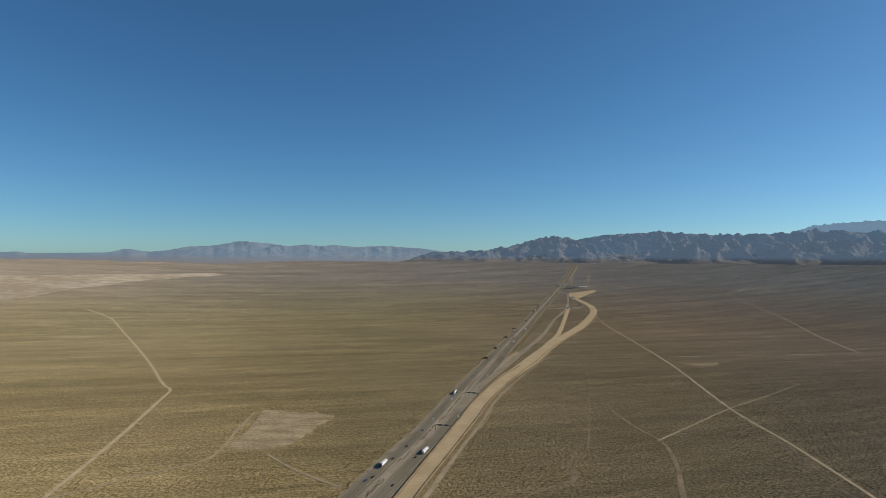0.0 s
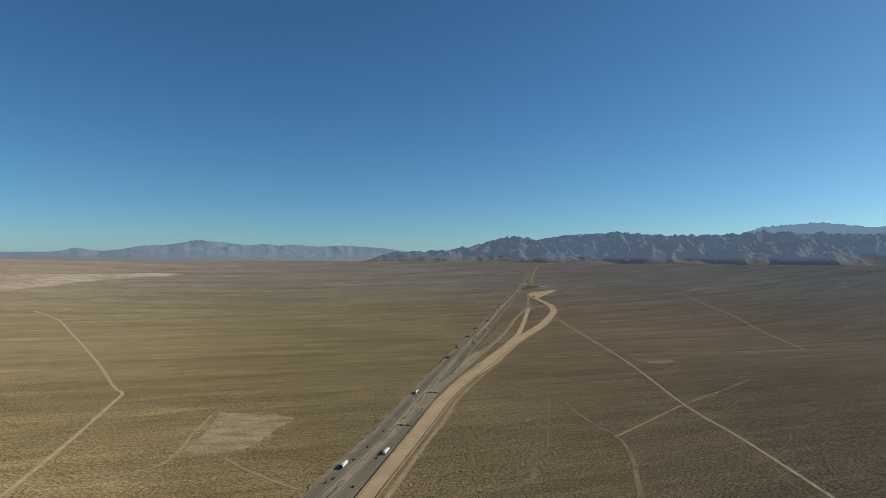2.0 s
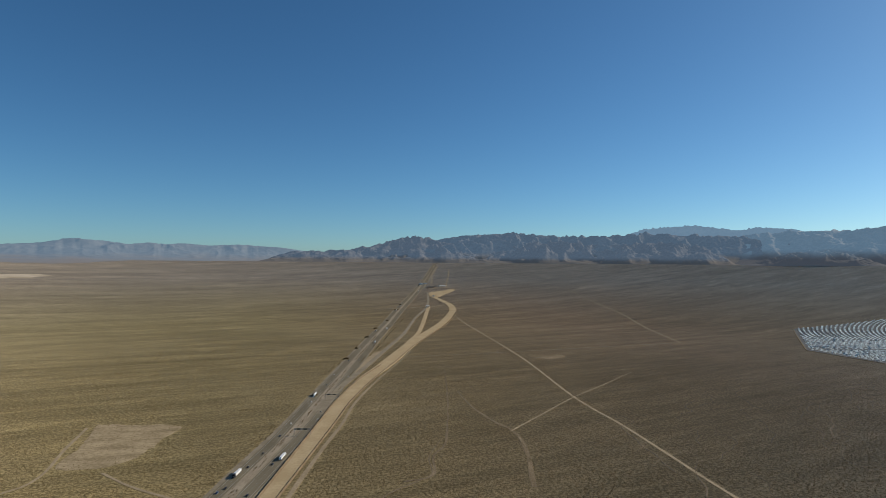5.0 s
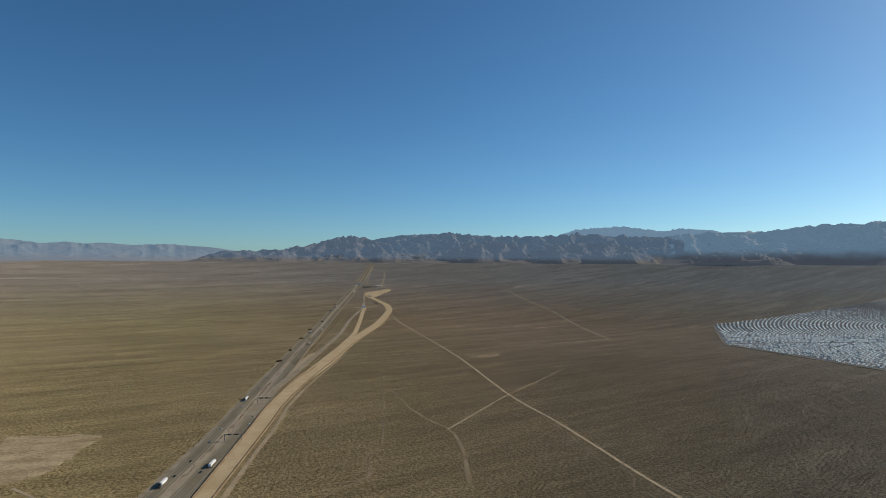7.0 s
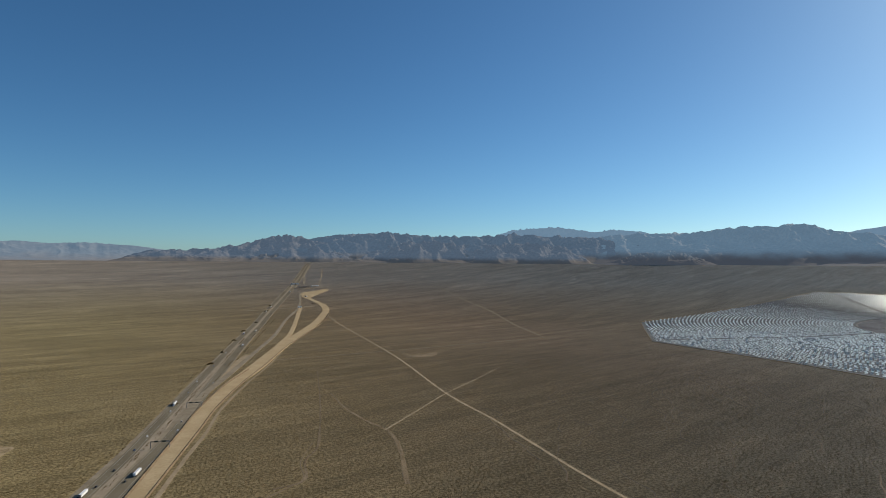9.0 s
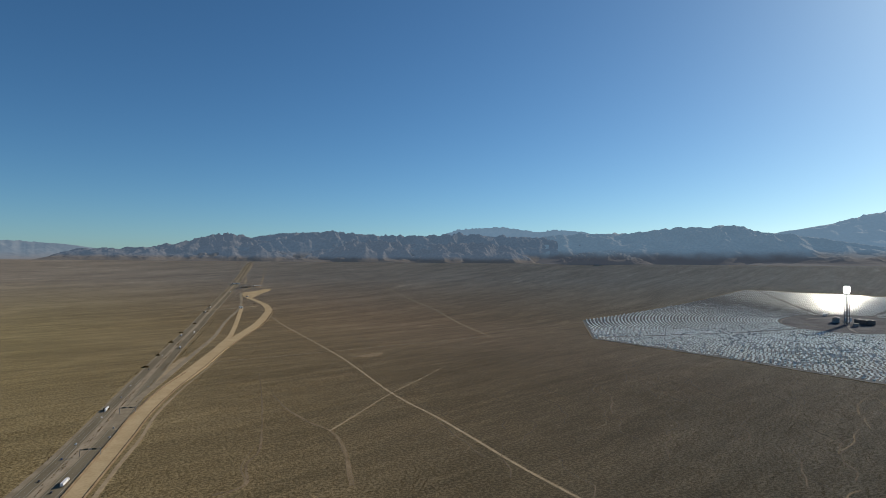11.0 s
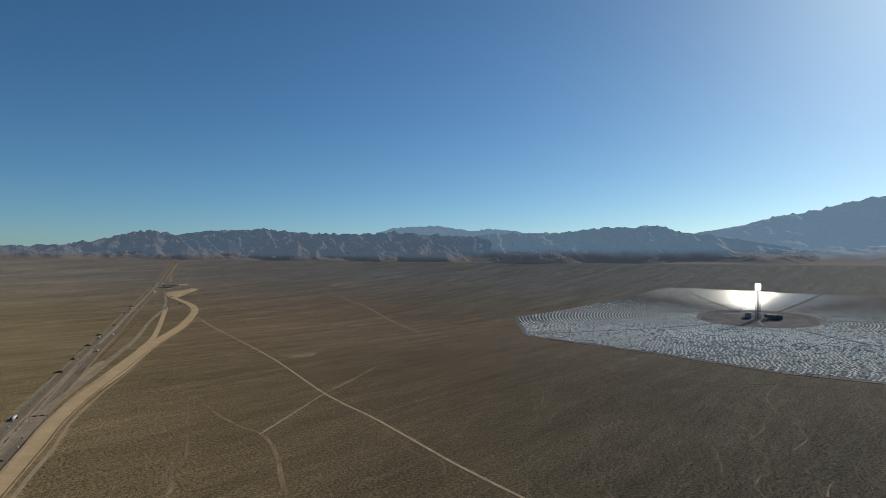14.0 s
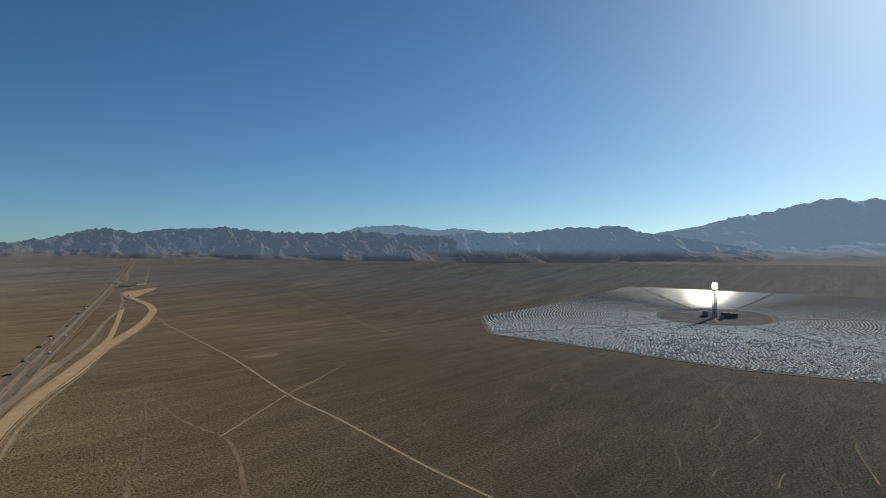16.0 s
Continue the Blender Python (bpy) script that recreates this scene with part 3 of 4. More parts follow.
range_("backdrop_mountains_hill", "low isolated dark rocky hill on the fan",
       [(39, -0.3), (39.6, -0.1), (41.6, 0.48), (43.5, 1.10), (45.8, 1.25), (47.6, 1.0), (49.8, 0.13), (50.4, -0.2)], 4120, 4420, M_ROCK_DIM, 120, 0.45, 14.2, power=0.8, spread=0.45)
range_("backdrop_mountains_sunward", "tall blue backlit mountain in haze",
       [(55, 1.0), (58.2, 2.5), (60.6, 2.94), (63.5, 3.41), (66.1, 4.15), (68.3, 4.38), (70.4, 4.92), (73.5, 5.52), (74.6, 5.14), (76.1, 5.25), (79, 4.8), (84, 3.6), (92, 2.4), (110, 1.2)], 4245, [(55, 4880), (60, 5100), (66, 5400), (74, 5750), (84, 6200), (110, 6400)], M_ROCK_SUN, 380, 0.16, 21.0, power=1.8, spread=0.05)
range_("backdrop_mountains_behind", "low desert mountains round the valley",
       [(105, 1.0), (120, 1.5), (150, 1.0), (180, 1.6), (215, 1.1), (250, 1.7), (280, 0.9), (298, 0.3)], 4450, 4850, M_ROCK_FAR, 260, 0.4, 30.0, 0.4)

# ---- solar field ----
TOWER = (2321.0, 1103.0)
TZ = land(*TOWER)
FIELD = [(1655, 1735), (1307, 1326), (1322, 868), (1304, 577), (1380, 327), (1560, 80), (1950, -120), (2500, -250), (2950, 0), (3215, 400), (3191, 755), (2905, 1730), (2842, 1835)]


def inside(x, y, poly):
    hit = np.zeros(x.shape, bool)
    for (x0, y0), (x1, y1) in zip(poly, poly[1:] + poly[:1]):
        cross = ((y0 > y) != (y1 > y)) & (x < (x1 - x0) * (y - y0) / (y1 - y0 + 1e-9) + x0)
        hit ^= cross
    return hit


def part(name, bm, material, parent, label=""):
    me = bpy.data.meshes.new(name)
    bm.to_mesh(me)
    bm.free()
    me.materials.append(material)
    ob = new(name, me)
    ob.parent = parent
    if label:
        ob["label"] = label
    return ob


def box(bm, x, y, z, sx, sy, sz, turn=0.0, bevel=0.0):
    """A box by its centre and sizes, bevelled where asked."""
    r = bmesh.ops.create_cube(bm, size=1.0, matrix=Matrix.Translation((x, y, z)) @ Matrix.Rotation(turn, 4, "Z") @ Matrix.Diagonal((sx, sy, sz, 1)))
    if bevel:
        bmesh.ops.bevel(bm, geom=list({e for v in r["verts"] for e in v.link_edges}), offset=bevel, segments=2, affect="EDGES")
    return bm


def beam(bm, a, b, w):
    """A square bar from a to b."""
    a, b = Vector(a), Vector(b)
    d = b - a
    m = Matrix.Translation((a + b) / 2) @ d.to_track_quat("Z", "Y").to_matrix().to_4x4() @ Matrix.Diagonal((w, w, d.length, 1))
    bmesh.ops.create_cube(bm, size=1.0, matrix=m)
    return bm


def tube(bm, x, y, z, r, h, seg=16, r2=None, rot=None):
    bmesh.ops.create_cone(bm, cap_ends=True, segments=seg, radius1=r, radius2=r if r2 is None else r2, depth=h, matrix=Matrix.Translation((x, y, z)) @ (rot or Matrix()))
    return bm


def thing(name, x, y, z, turn, label, category, group=""):
    e = new(name)
    e.matrix_basis = pose(x, y, z, 0, 0, turn)
    return tagged(e, label, category, group)


# bare soil under the mirrors, with a rim road and the round yard
def flat_sheet(name, poly, lift, material, label, category, spacing=40.0):
    """A thin sheet on the sloping land inside a polygon, as concentric rings about the tower."""
    p = smooth_line(poly + poly[:1], 40.0)[:-1] if spacing < 0 else np.vstack([np.linspace(a, b, max(2, int(math.dist(a, b) / 30)), endpoint=False) for a, b in zip(poly, poly[1:] + poly[:1])])
    c = np.array(TOWER)
    rings = []
    for k in np.linspace(0.001, 1, 26):
        q = c + (p - c) * k
        rings.append(np.column_stack([q, land_np(q[:, 0], q[:, 1]) + lift]))
    ob = mesh_np(name, np.stack(rings, 1).reshape(-1, 3), grid_faces(len(p), 26, True)[:, ::-1], material)
    return tagged(ob, label, category, kind="structure")


flat_sheet("field_ground", [tuple(p) for p in FIELD], 0.5, M_FIELDSOIL, "bare graded soil under the mirror field", "ground")
RIM = FIELD + FIELD[:1]
for k, (a, b) in enumerate(zip(RIM[:-1], RIM[1:])):
    strip("rim_road", [a, ((a[0] + b[0]) / 2, (a[1] + b[1]) / 2), b], 2.6, M_WASH, 0.9 + 0.01 * (k % 2), "pale service road round the mirror field", clear=False)
ring = [(TOWER[0] + 205 * math.cos(a), TOWER[1] + 205 * math.sin(a)) for a in np.linspace(0, 2 * math.pi, 49)[:-1]]
flat_sheet("yard", ring, 0.95, M_YARD, "grey round gravel yard about the tower", "yard")
strip("ring_road", ring + ring[:1], 4, M_YARD_ROAD, 1.35, "pale ring road about the tower yard", clear=False)
strip("yard_road", [(TOWER[0] - 12, TOWER[1] - 8), (2230, 1050), (2170, 1000)], 9, M_YARD_ROAD, 1.3, "pale road from the tower across the yard", clear=False)
for a0, a1, rad in ((0.3, 1.5, 150), (2.2, 3.6, 130), (4.3, 5.6, 160)):
    strip("yard_road", [(TOWER[0] + rad * math.cos(a), TOWER[1] + rad * math.sin(a)) for a in np.linspace(a0, a1, 9)], 14, M_YARD_ROAD if rad == 150 else M_FIELDSOIL, 1.2, "graded band of the tower yard", ragged=0.1, clear=False)

rg = np.random.default_rng(11)
hx, hy = [], []
radius = 220.0
while radius < 1750:
    gap = 7.6 + 2.4 * min(1, radius / 1100)
    n = int(2 * math.pi * radius / gap)
    th = np.arange(n) * 2 * math.pi / n + rg.random() * 6.28
    hx.append(TOWER[0] + radius * np.cos(th))
    hy.append(TOWER[1] + radius * np.sin(th))
    radius += 9.5 + 5.0 * (radius / 1100)
hx, hy = np.concatenate(hx), np.concatenate(hy)
inner = [(TOWER[0] + (a - TOWER[0]) * 0.99, TOWER[1] + (b - TOWER[1]) * 0.99) for a, b in FIELD]
keep = inside(hx, hy, inner)
th = np.degrees(np.arctan2(hy - TOWER[1], hx - TOWER[0]))
rad = np.hypot(hx - TOWER[0], hy - TOWER[1])
for lane in (50.5, 167.0, -126.0, -60.0, 5.0):  # service lanes out from the tower
    keep &= ~((np.abs((th - lane + 180) % 360 - 180) < np.degrees(7.0 / rad)))
keep &= rg.random(len(hx)) > 0.015
hx, hy = hx[keep] + rg.normal(0, 0.25, keep.sum()), hy[keep] + rg.normal(0, 0.25, keep.sum())
hz = land_np(hx, hy) + 0.5
n_h = len(hx)
front = np.argsort(hx - 0.12 * np.abs(hy - 700))[:280]  # the row along the rim facing the flats
near_mask = np.zeros(n_h, bool)
near_mask[front] = True
NEAR_H = list(zip(hx[near_mask], hy[near_mask], hz[near_mask]))
hx, hy, hz = hx[~near_mask], hy[~near_mask], hz[~near_mask]
n_h = len(hx)
pos = np.stack([hx, hy, hz + 2.6], -1)
to_top = np.array([TOWER[0], TOWER[1], TZ + 132]) - pos
to_top /= np.linalg.norm(to_top, axis=1)[:, None]
nrm = to_top + np.array(SUN_DIR)
# part of the near half stands by, tilted back from the sun
away = ((TOWER[0] - hx) * 0.9 + (TOWER[1] - hy) * 0.43) / 900.0
idle = rg.random(n_h) < np.clip((0.58 + 0.7 * fbm(hx / 200, hy / 200, 3)) * np.clip(away * 2.2 + 0.95, 0, 1), 0.02, 0.93)
tilt = np.radians(rg.normal(7, 3.0, idle.sum()))
bear = np.radians(202 + rg.normal(0, 9, idle.sum()))
nrm[idle] = np.column_stack([np.sin(tilt) * np.cos(bear), np.sin(tilt) * np.sin(bear), np.cos(tilt)])
nrm += rg.normal(0, 0.015, nrm.shape)
nrm /= np.linalg.norm(nrm, axis=1)[:, None]
side = np.cross(np.array([0, 0, 1.0]), nrm)
side /= np.linalg.norm(side, axis=1)[:, None]
upv = np.cross(nrm, side)
W, HH, TH = 5.6, 4.2, 0.22
corner = [(sx, sy, sn) for sn in (0.5, -0.5) for sx, sy in ((-0.5, -0.5), (0.5, -0.5), (0.5, 0.5), (-0.5, 0.5))]
v = np.stack([pos + side * (W * a) + upv * (HH * b) + nrm * (TH * c) for a, b, c in corner], 1).reshape(-1, 3)
box_faces = np.array([(0, 1, 2, 3), (7, 6, 5, 4), (0, 4, 5, 1), (1, 5, 6, 2), (2, 6, 7, 3), (3, 7, 4, 0)])
faces = (np.arange(n_h)[:, None, None] * 8 + box_faces[None]).reshape(-1, 4)
field = mesh_np("heliostat_mirrors", v, faces, [M_MIRROR, M_BACK, M_IDLE])
slots = np.tile([0, 1, 1, 1, 1, 1], (n_h, 1))
slots[idle, 0] = 2
field.data.polygons.foreach_set("material_index", slots.ravel().astype(np.int32))
tagged(field, "thousands of tilted silver mirrors in rings about the tower", "mirrors", kind="stuff")
ang = np.array([0, 2.094, 4.189])
foot = np.stack([np.stack([hx + 0.3 * math.cos(a), hy + 0.3 * math.sin(a), hz - 0.3], -1) for a in ang] + [np.stack([hx + 0.25 * math.cos(a), hy + 0.25 * math.sin(a), hz + 2.55], -1) for a in ang], 1).reshape(-1, 3)
post_faces = np.array([(0, 1, 4, 3), (1, 2, 5, 4), (2, 0, 3, 5)])
posts = mesh_np("heliostat_posts", foot, (np.arange(n_h)[:, None, None] * 6 + post_faces[None]).reshape(-1, 4), M_STEEL)
tagged(posts, "steel posts under the tilted mirrors", "posts", kind="stuff")

# the mirrors along the near rim, each a thing of its own
def heliostat(normal, label):
    """Two mirror panels on a torque tube and a post; the panels look along the given normal."""
    e = thing("heliostat", 0, 0, -100, 0, label, "heliostat", "mirrors along the rim of the field")
    n_ = Vector(normal).normalized()
    s_ = Vector((0, 0, 1)).cross(n_).normalized()
    u_ = n_.cross(s_)
    turn = Matrix((s_, u_, n_)).transposed().to_4x4()
    for q in (-1, 1):
        bm = bmesh.new()
        bmesh.ops.create_cube(bm, size=1.0, matrix=Matrix.Translation((0, 0, 2.6)) @ turn @ Matrix.Translation((q * 1.42, 0, 0.12)) @ Matrix.Diagonal((2.6, 3.7, 0.06, 1)))
        panel = part("mirror_panel", bm, M_IDLE, e)
        bm = bmesh.new()
        for k in (-1, 0, 1):
            bmesh.ops.create_cube(bm, size=1.0, matrix=Matrix.Translation((0, 0, 2.6)) @ turn @ Matrix.Translation((q * 1.42, k * 1.3, 0.02)) @ Matrix.Diagonal((2.4, 0.7, 0.12, 1)))
        part("backing_frame", bm, M_BACK, panel, "pale steel frame behind the glass")
    bm = bmesh.new()
    bmesh.ops.create_cube(bm, size=1.0, matrix=Matrix.Translation((0, 0, 2.6)) @ turn @ Matrix.Translation((0, 0, -0.15)) @ Matrix.Diagonal((5.2, 0.3, 0.3, 1)))
    part("torque_tube", bm, M_STEEL, e)
    part("post", tube(bmesh.new(), 0, 0, 1.15, 0.26, 2.9, 8), M_STEEL, e)
    return e


kinds = [heliostat((math.sin(radians(a)) * math.cos(radians(200)), math.sin(radians(a)) * math.sin(radians(200)), math.cos(radians(a))), "silver twin-panel mirror on a post, tilted back on standby") for a in (4, 7, 10)]
kinds.append(heliostat(Vector((0.85, 0.3, 0.12)) + SUN_DIR, "silver twin-panel mirror on a post, seen from its back"))
for k, (x, y, z) in enumerate(NEAR_H):
    pick = kinds[rg.choice(4, p=(0.27, 0.3, 0.25, 0.18))]
    m = pose(x, y, z - 0.05, 0, 0, rg.normal(0, 5))
    if pick.location.z < -50:
        pick.matrix_basis = m
    else:
        copy_thing(pick, m)

# power tower
tw = thing("solar_tower", TOWER[0], TOWER[1], TZ + 0.9, 20, "tall dark steel lattice tower with a receiver glaring in mirrored sunlight", "tower")
S = 7.5
for sx in (-1, 1):
    for sy in (-1, 1):
        part("column", beam(bmesh.new(), (sx * S, sy * S, 0), (sx * S, sy * S, 112), 1.5), M_STEEL, tw)
part("stair_core", box(bmesh.new(), 0.5, 0, 56, 5.0, 5.0, 112), M_STEEL, tw)
for k in range(9):
    z = 12.5 * k + 6
    bm = bmesh.new()
    for a, b in (((-S, -S), (S, -S)), ((S, -S), (S, S)), ((S, S), (-S, S)), ((-S, S), (-S, -S))):
        beam(bm, (*a, z), (*b, z), 1.1)
        beam(bm, (*a, z), (*b, min(z + 12.5, 112)), 0.7)
        beam(bm, (*b, z), (*a, min(z + 12.5, 112)), 0.7)
    part("brace_ring", bm, M_STEEL, tw)
part("platform", box(bmesh.new(), 0, 0, 111, 19, 19, 1.6, bevel=0.3), M_STEEL, tw)
part("receiver", box(bmesh.new(), 0, 0, 123.5, 17.5, 17.5, 22, bevel=1.5), M_RECEIVER, tw, "boiler panels glaring white in mirrored sunlight")
part("head", box(bmesh.new(), 0, 0, 136.6, 15, 15, 4, bevel=0.5), M_WHITE, tw, "pale insulated cap")
part("crane", beam(beam(bmesh.new(), (2, 0, 138), (2, 0, 145), 1.0), (2, 0, 145.5), (-6, 0, 146.5), 0.8), M_STEEL, tw)


def hall(name, x, y, sx, sy, h, turn, wall, roof, label, category="building", vents=0):
    """An industrial building: walls, an overhanging roof, a door and roof vents."""
    e = thing(name, x, y, land(x, y) + 0.9, turn, label, category)
    part("wall", box(bmesh.new(), 0, 0, h / 2, sx, sy, h), wall, e)
    part("roof", box(bmesh.new(), 0, 0, h + 0.4, sx + 1.2, sy + 1.2, 0.8, bevel=0.15), roof, e)
    part("door", box(bmesh.new(), 0, -sy / 2 - 0.05, min(2.5, h * 0.4), min(5, sx * 0.3), 0.2, min(5, h * 0.8)), M_DARKROOF, e)
    for k in range(vents):
        part("vent", tube(bmesh.new(), -sx / 2 + sx * (k + 0.5) / vents, 0, h + 1.8, min(sx / vents, sy) * 0.38, 2.2), M_STEEL, e)
    return e


hall("condenser_block", 2372, 1070, 64, 30, 15, 60, M_DARKROOF, M_STEEL, "large dark air-cooled condenser block beside the tower", vents=5)
hall("turbine_hall", 2338, 1148, 46, 22, 18, 25, M_STEEL, M_DARKROOF, "grey turbine hall beside the tower", vents=3)
hall("turbine_annex", 2298, 1065, 24, 16, 11, 25, M_STEEL, M_DARKROOF, "small grey plant building by the tower")
hall("control_building", 2469, 1250, 34, 14, 7, 20, M_WHITE, M_WHITE, "low white control building in the yard")
hall("control_building", 2500, 1258, 16, 12, 6, 20, M_WHITE, M_WHITE, "small white building in the yard")
tk = thing("water_tank", 2395, 1135, land(2395, 1135) + 0.9, 0, "round pale steel water tank", "tank")
part("shell", tube(bmesh.new(), 0, 0, 7, 11, 14, 28), M_WHITE, tk)
part("roof", tube(bmesh.new(), 0, 0, 15, 11.2, 2.0, 28, 1.0), M_CONCRETE, tk)

# ---- inspection station under construction, far along the highway ----
cn = thing("canopy", 692, 3224, land(692, 3224) + 0.6, 12, "long dark inspection canopy on steel posts", "canopy")
part("roof", box(bmesh.new(), 0, 0, 8.2, 62, 24, 1.6, bevel=0.3), M_DARKROOF, cn)
for k in range(5):
    for q in (-9, 9):
        part("post", box(bmesh.new(), -26 + 13 * k, q, 3.7, 0.8, 0.8, 7.4), M_STEEL, cn)
hall("station_building", 670, 3340, 40, 14, 6, 15, M_WHITE, M_CONCRETE, "long pale station building by the highway")
hall("station_building", 548, 2622, 14, 9, 7, 15, M_WHITE, M_WHITE, "small white site building beside the ramp")
hall("station_building", 645, 2940, 12, 8, 4, 40, M_CONCRETE, M_CONCRETE, "small grey site cabin on the pad")
hall("station_building", 760, 3250, 46, 10, 4, 25, M_CONCRETE, M_WHITE, "low pale building beyond the pad")
pl = thing("earth_pile", 632, 2735, land(632, 2735) + 0.5, 0, "dark heap of spoil on the pad", "pile")
part("heap", tube(bmesh.new(), 0, 0, 1.8, 9, 3.6, 11, 2.5), M_BERM, pl)

# ---- traffic ----
def paint(name, colour):
    return plain(name, colour, 0.35)


P_WHITE, P_GREY, P_DARK, P_BLUE = (paint("paint_" + n, c) for n, c in (("white", (0.78, 0.78, 0.77)), ("silver", (0.45, 0.46, 0.47)), ("black", (0.03, 0.03, 0.035)), ("blue", (0.05, 0.10, 0.22))))
TURN_X = Matrix.Rotation(math.pi / 2, 4, "Y")


def wheel(parent, x, y, r, w):
    tyre = part("wheel", tube(bmesh.new(), x, y, r, r, w, 14, rot=TURN_X), M_TYRE, parent)
    part("rim", tube(bmesh.new(), x, y, r, r * 0.55, w + 0.04, 10, rot=TURN_X), P_GREY, tyre)


def truck(box_mat, cab_mat, label):
    """An articulated lorry, heading along +y."""
    e = thing("truck", 0, 0, -100, 0, label, "truck", "traffic on the highway")
    part("trailer", box(bmesh.new(), 0, -3.2, 2.65, 2.6, 15.6, 2.9, bevel=0.08), box_mat, e)
    part("trailer_frame", box(bmesh.new(), 0, -3.2, 1.05, 1.6, 15.0, 0.3), P_DARK, e)
    bm = box(bmesh.new(), 0, 6.6, 2.2, 2.5, 2.8, 2.9, bevel=0.25)
    box(bm, 0, 8.7, 1.5, 2.2, 1.9, 1.4, bevel=0.25)
    cab = part("cab", bm, cab_mat, e)
    part("windscreen", box(bmesh.new(), 0, 8.02, 2.75, 2.1, 0.1, 0.9), M_GLASS, cab)
    part("fairing", box(bmesh.new(), 0, 5.9, 3.85, 2.3, 1.4, 0.7, bevel=0.2), cab_mat, e)
    for y in (8.6, 5.6, 4.4, -8.4, -9.7):
        for x in (-1.1, 1.1):
            wheel(e, x, y, 0.5, 0.4)
    return e


def car(material, label, tall=0.0):
    """A saloon or, where tall, a van-like car, heading along +y."""
    e = thing("car", 0, 0, -100, 0, label, "car", "traffic on the highway")
    part("body", box(bmesh.new(), 0, 0, 0.72, 1.8, 4.6, 0.7 + tall * 0.3, bevel=0.18), material, e)
    cabin = part("cabin", box(bmesh.new(), 0, -0.3, 1.2 + tall * 0.3, 1.55, 2.5 + tall, 0.6 + tall * 0.3, bevel=0.2), M_GLASS, e, "dark windows")
    part("roof", box(bmesh.new(), 0, -0.3, 1.52 + tall * 0.45, 1.4, 1.9 + tall, 0.08, bevel=0.03), material, cabin)
    for y in (1.4, -1.4):
        for x in (-0.8, 0.8):
            wheel(e, x, y, 0.33, 0.22)
    return e


def along(points, y, offset):
    """The place and heading on a carriageway at the plan distance y ahead, offset metres to its right."""
    line = smooth_line(points, 12.0)
    i = int(np.argmin(np.abs(line[:, 1] - y)))
    d = line[min(i + 1, len(line) - 1)] - line[i - 1]
    d /= np.linalg.norm(d)
    p = line[i] + np.array([d[1], -d[0]]) * offset
    return p, math.degrees(math.atan2(-d[0], d[1]))


KINDS = {
    "white_truck": truck(P_WHITE, P_WHITE, "white articulated lorry with a box trailer"),
    "grey_truck": truck(P_GREY, P_BLUE, "articulated lorry with a silver trailer and blue cab"),
    "dark_truck": truck(P_WHITE, P_DARK, "articulated lorry with a white trailer and black cab"),
    "white_car": car(P_WHITE, "white car on the highway"), "dark_car": car(P_DARK, "black car on the highway"),
    "grey_van": car(P_GREY, "silver minivan on the highway", 0.8), "blue_car": car(P_BLUE, "dark blue car on the highway")}
used = set()


def drive(kind, points, y, offset, back):
    (x, yy), turn = along(points, y, offset)
    m = pose(x, yy, land(x, yy) + 0.37, 0, 0, turn + (180 if back else 0))
    if kind in used:
        copy_thing(KINDS[kind], m)
    else:
        KINDS[kind].matrix_basis = m
        used.add(kind)


N, SB = NORTHBOUND, SOUTHBOUND
for kind, way, y, off, back in (
        ("white_truck", N, 712, 2.5, False), ("dark_truck", SB, 662, -1.5, True), ("dark_car", SB, 628, 2, True), ("blue_car", SB, 612, -1.5, True), ("dark_car", SB, 682, 2, True),
        ("dark_car", SB, 730, 2.5, True), ("blue_car", SB, 803, 2.0, True), ("white_car", SB, 861, 2.0, True), ("white_car", SB, 986, 2.0, True), ("white_truck", SB, 1034, -1.5, True),
        ("white_car", N, 880, 2, False), ("grey_van", N, 911, -2, False), ("dark_car", N, 601, 2, False), ("dark_car", N, 695, -2, False), ("white_car", N, 1184, 2, False),
        ("grey_van", SB, 1120, 2, True), ("white_car", SB, 1215, -1.5, True), ("grey_truck", N, 1675, 2, False), ("dark_car", N, 1380, -2, False), ("white_car", SB, 1560, 2, True),
        ("white_truck", N, 2017, 2, False), ("grey_truck", SB, 1950, -1.5, True), ("white_car", SB, 2300, 2, True), ("white_truck", SB, 2560, 2, True), ("grey_van", N, 2500, 2, False),
        ("white_truck", SB, 2680, 2, True), ("white_truck", N, 3100, 2, False), ("white_truck", SB, 3300, 2, True), ("blue_car", SB, 1380, 2, True)):
    drive(kind, way, y, off, back)

# ---- sign gantries over the northbound lanes ----
def gantry(y):
    (x, yy), turn = along(NORTHBOUND, y, 0.0)
    e = thing("sign_gantry", x, yy, land(x, yy) + 0.35, turn, "steel sign gantry over the carriageway with dark panels", "sign gantry", "gantries over the highway")
    for q in (-10.5, 10.5):
        part("post", tube(bmesh.new(), q, 0, 4.0, 0.35, 8.2, 10), M_STEEL, e)
    bm = bmesh.new()
    for z in (7.2, 8.4):
        beam(bm, (-10.8, 0, z), (10.8, 0, z), 0.35)
    for k in range(9):
        beam(bm, (-10.5 + k * 2.3, 0, 7.2), (-9.3 + k * 2.3, 0, 8.4), 0.18)
    part("truss", bm, M_STEEL, e)
    for q in (-4.5, 4.0):
        part("sign_panel", box(bmesh.new(), q, -0.35, 7.9, 4.6, 0.15, 1.9, bevel=0.05), M_SIGN, e, "dark road sign panel")


gantry(803)
gantry(1000)

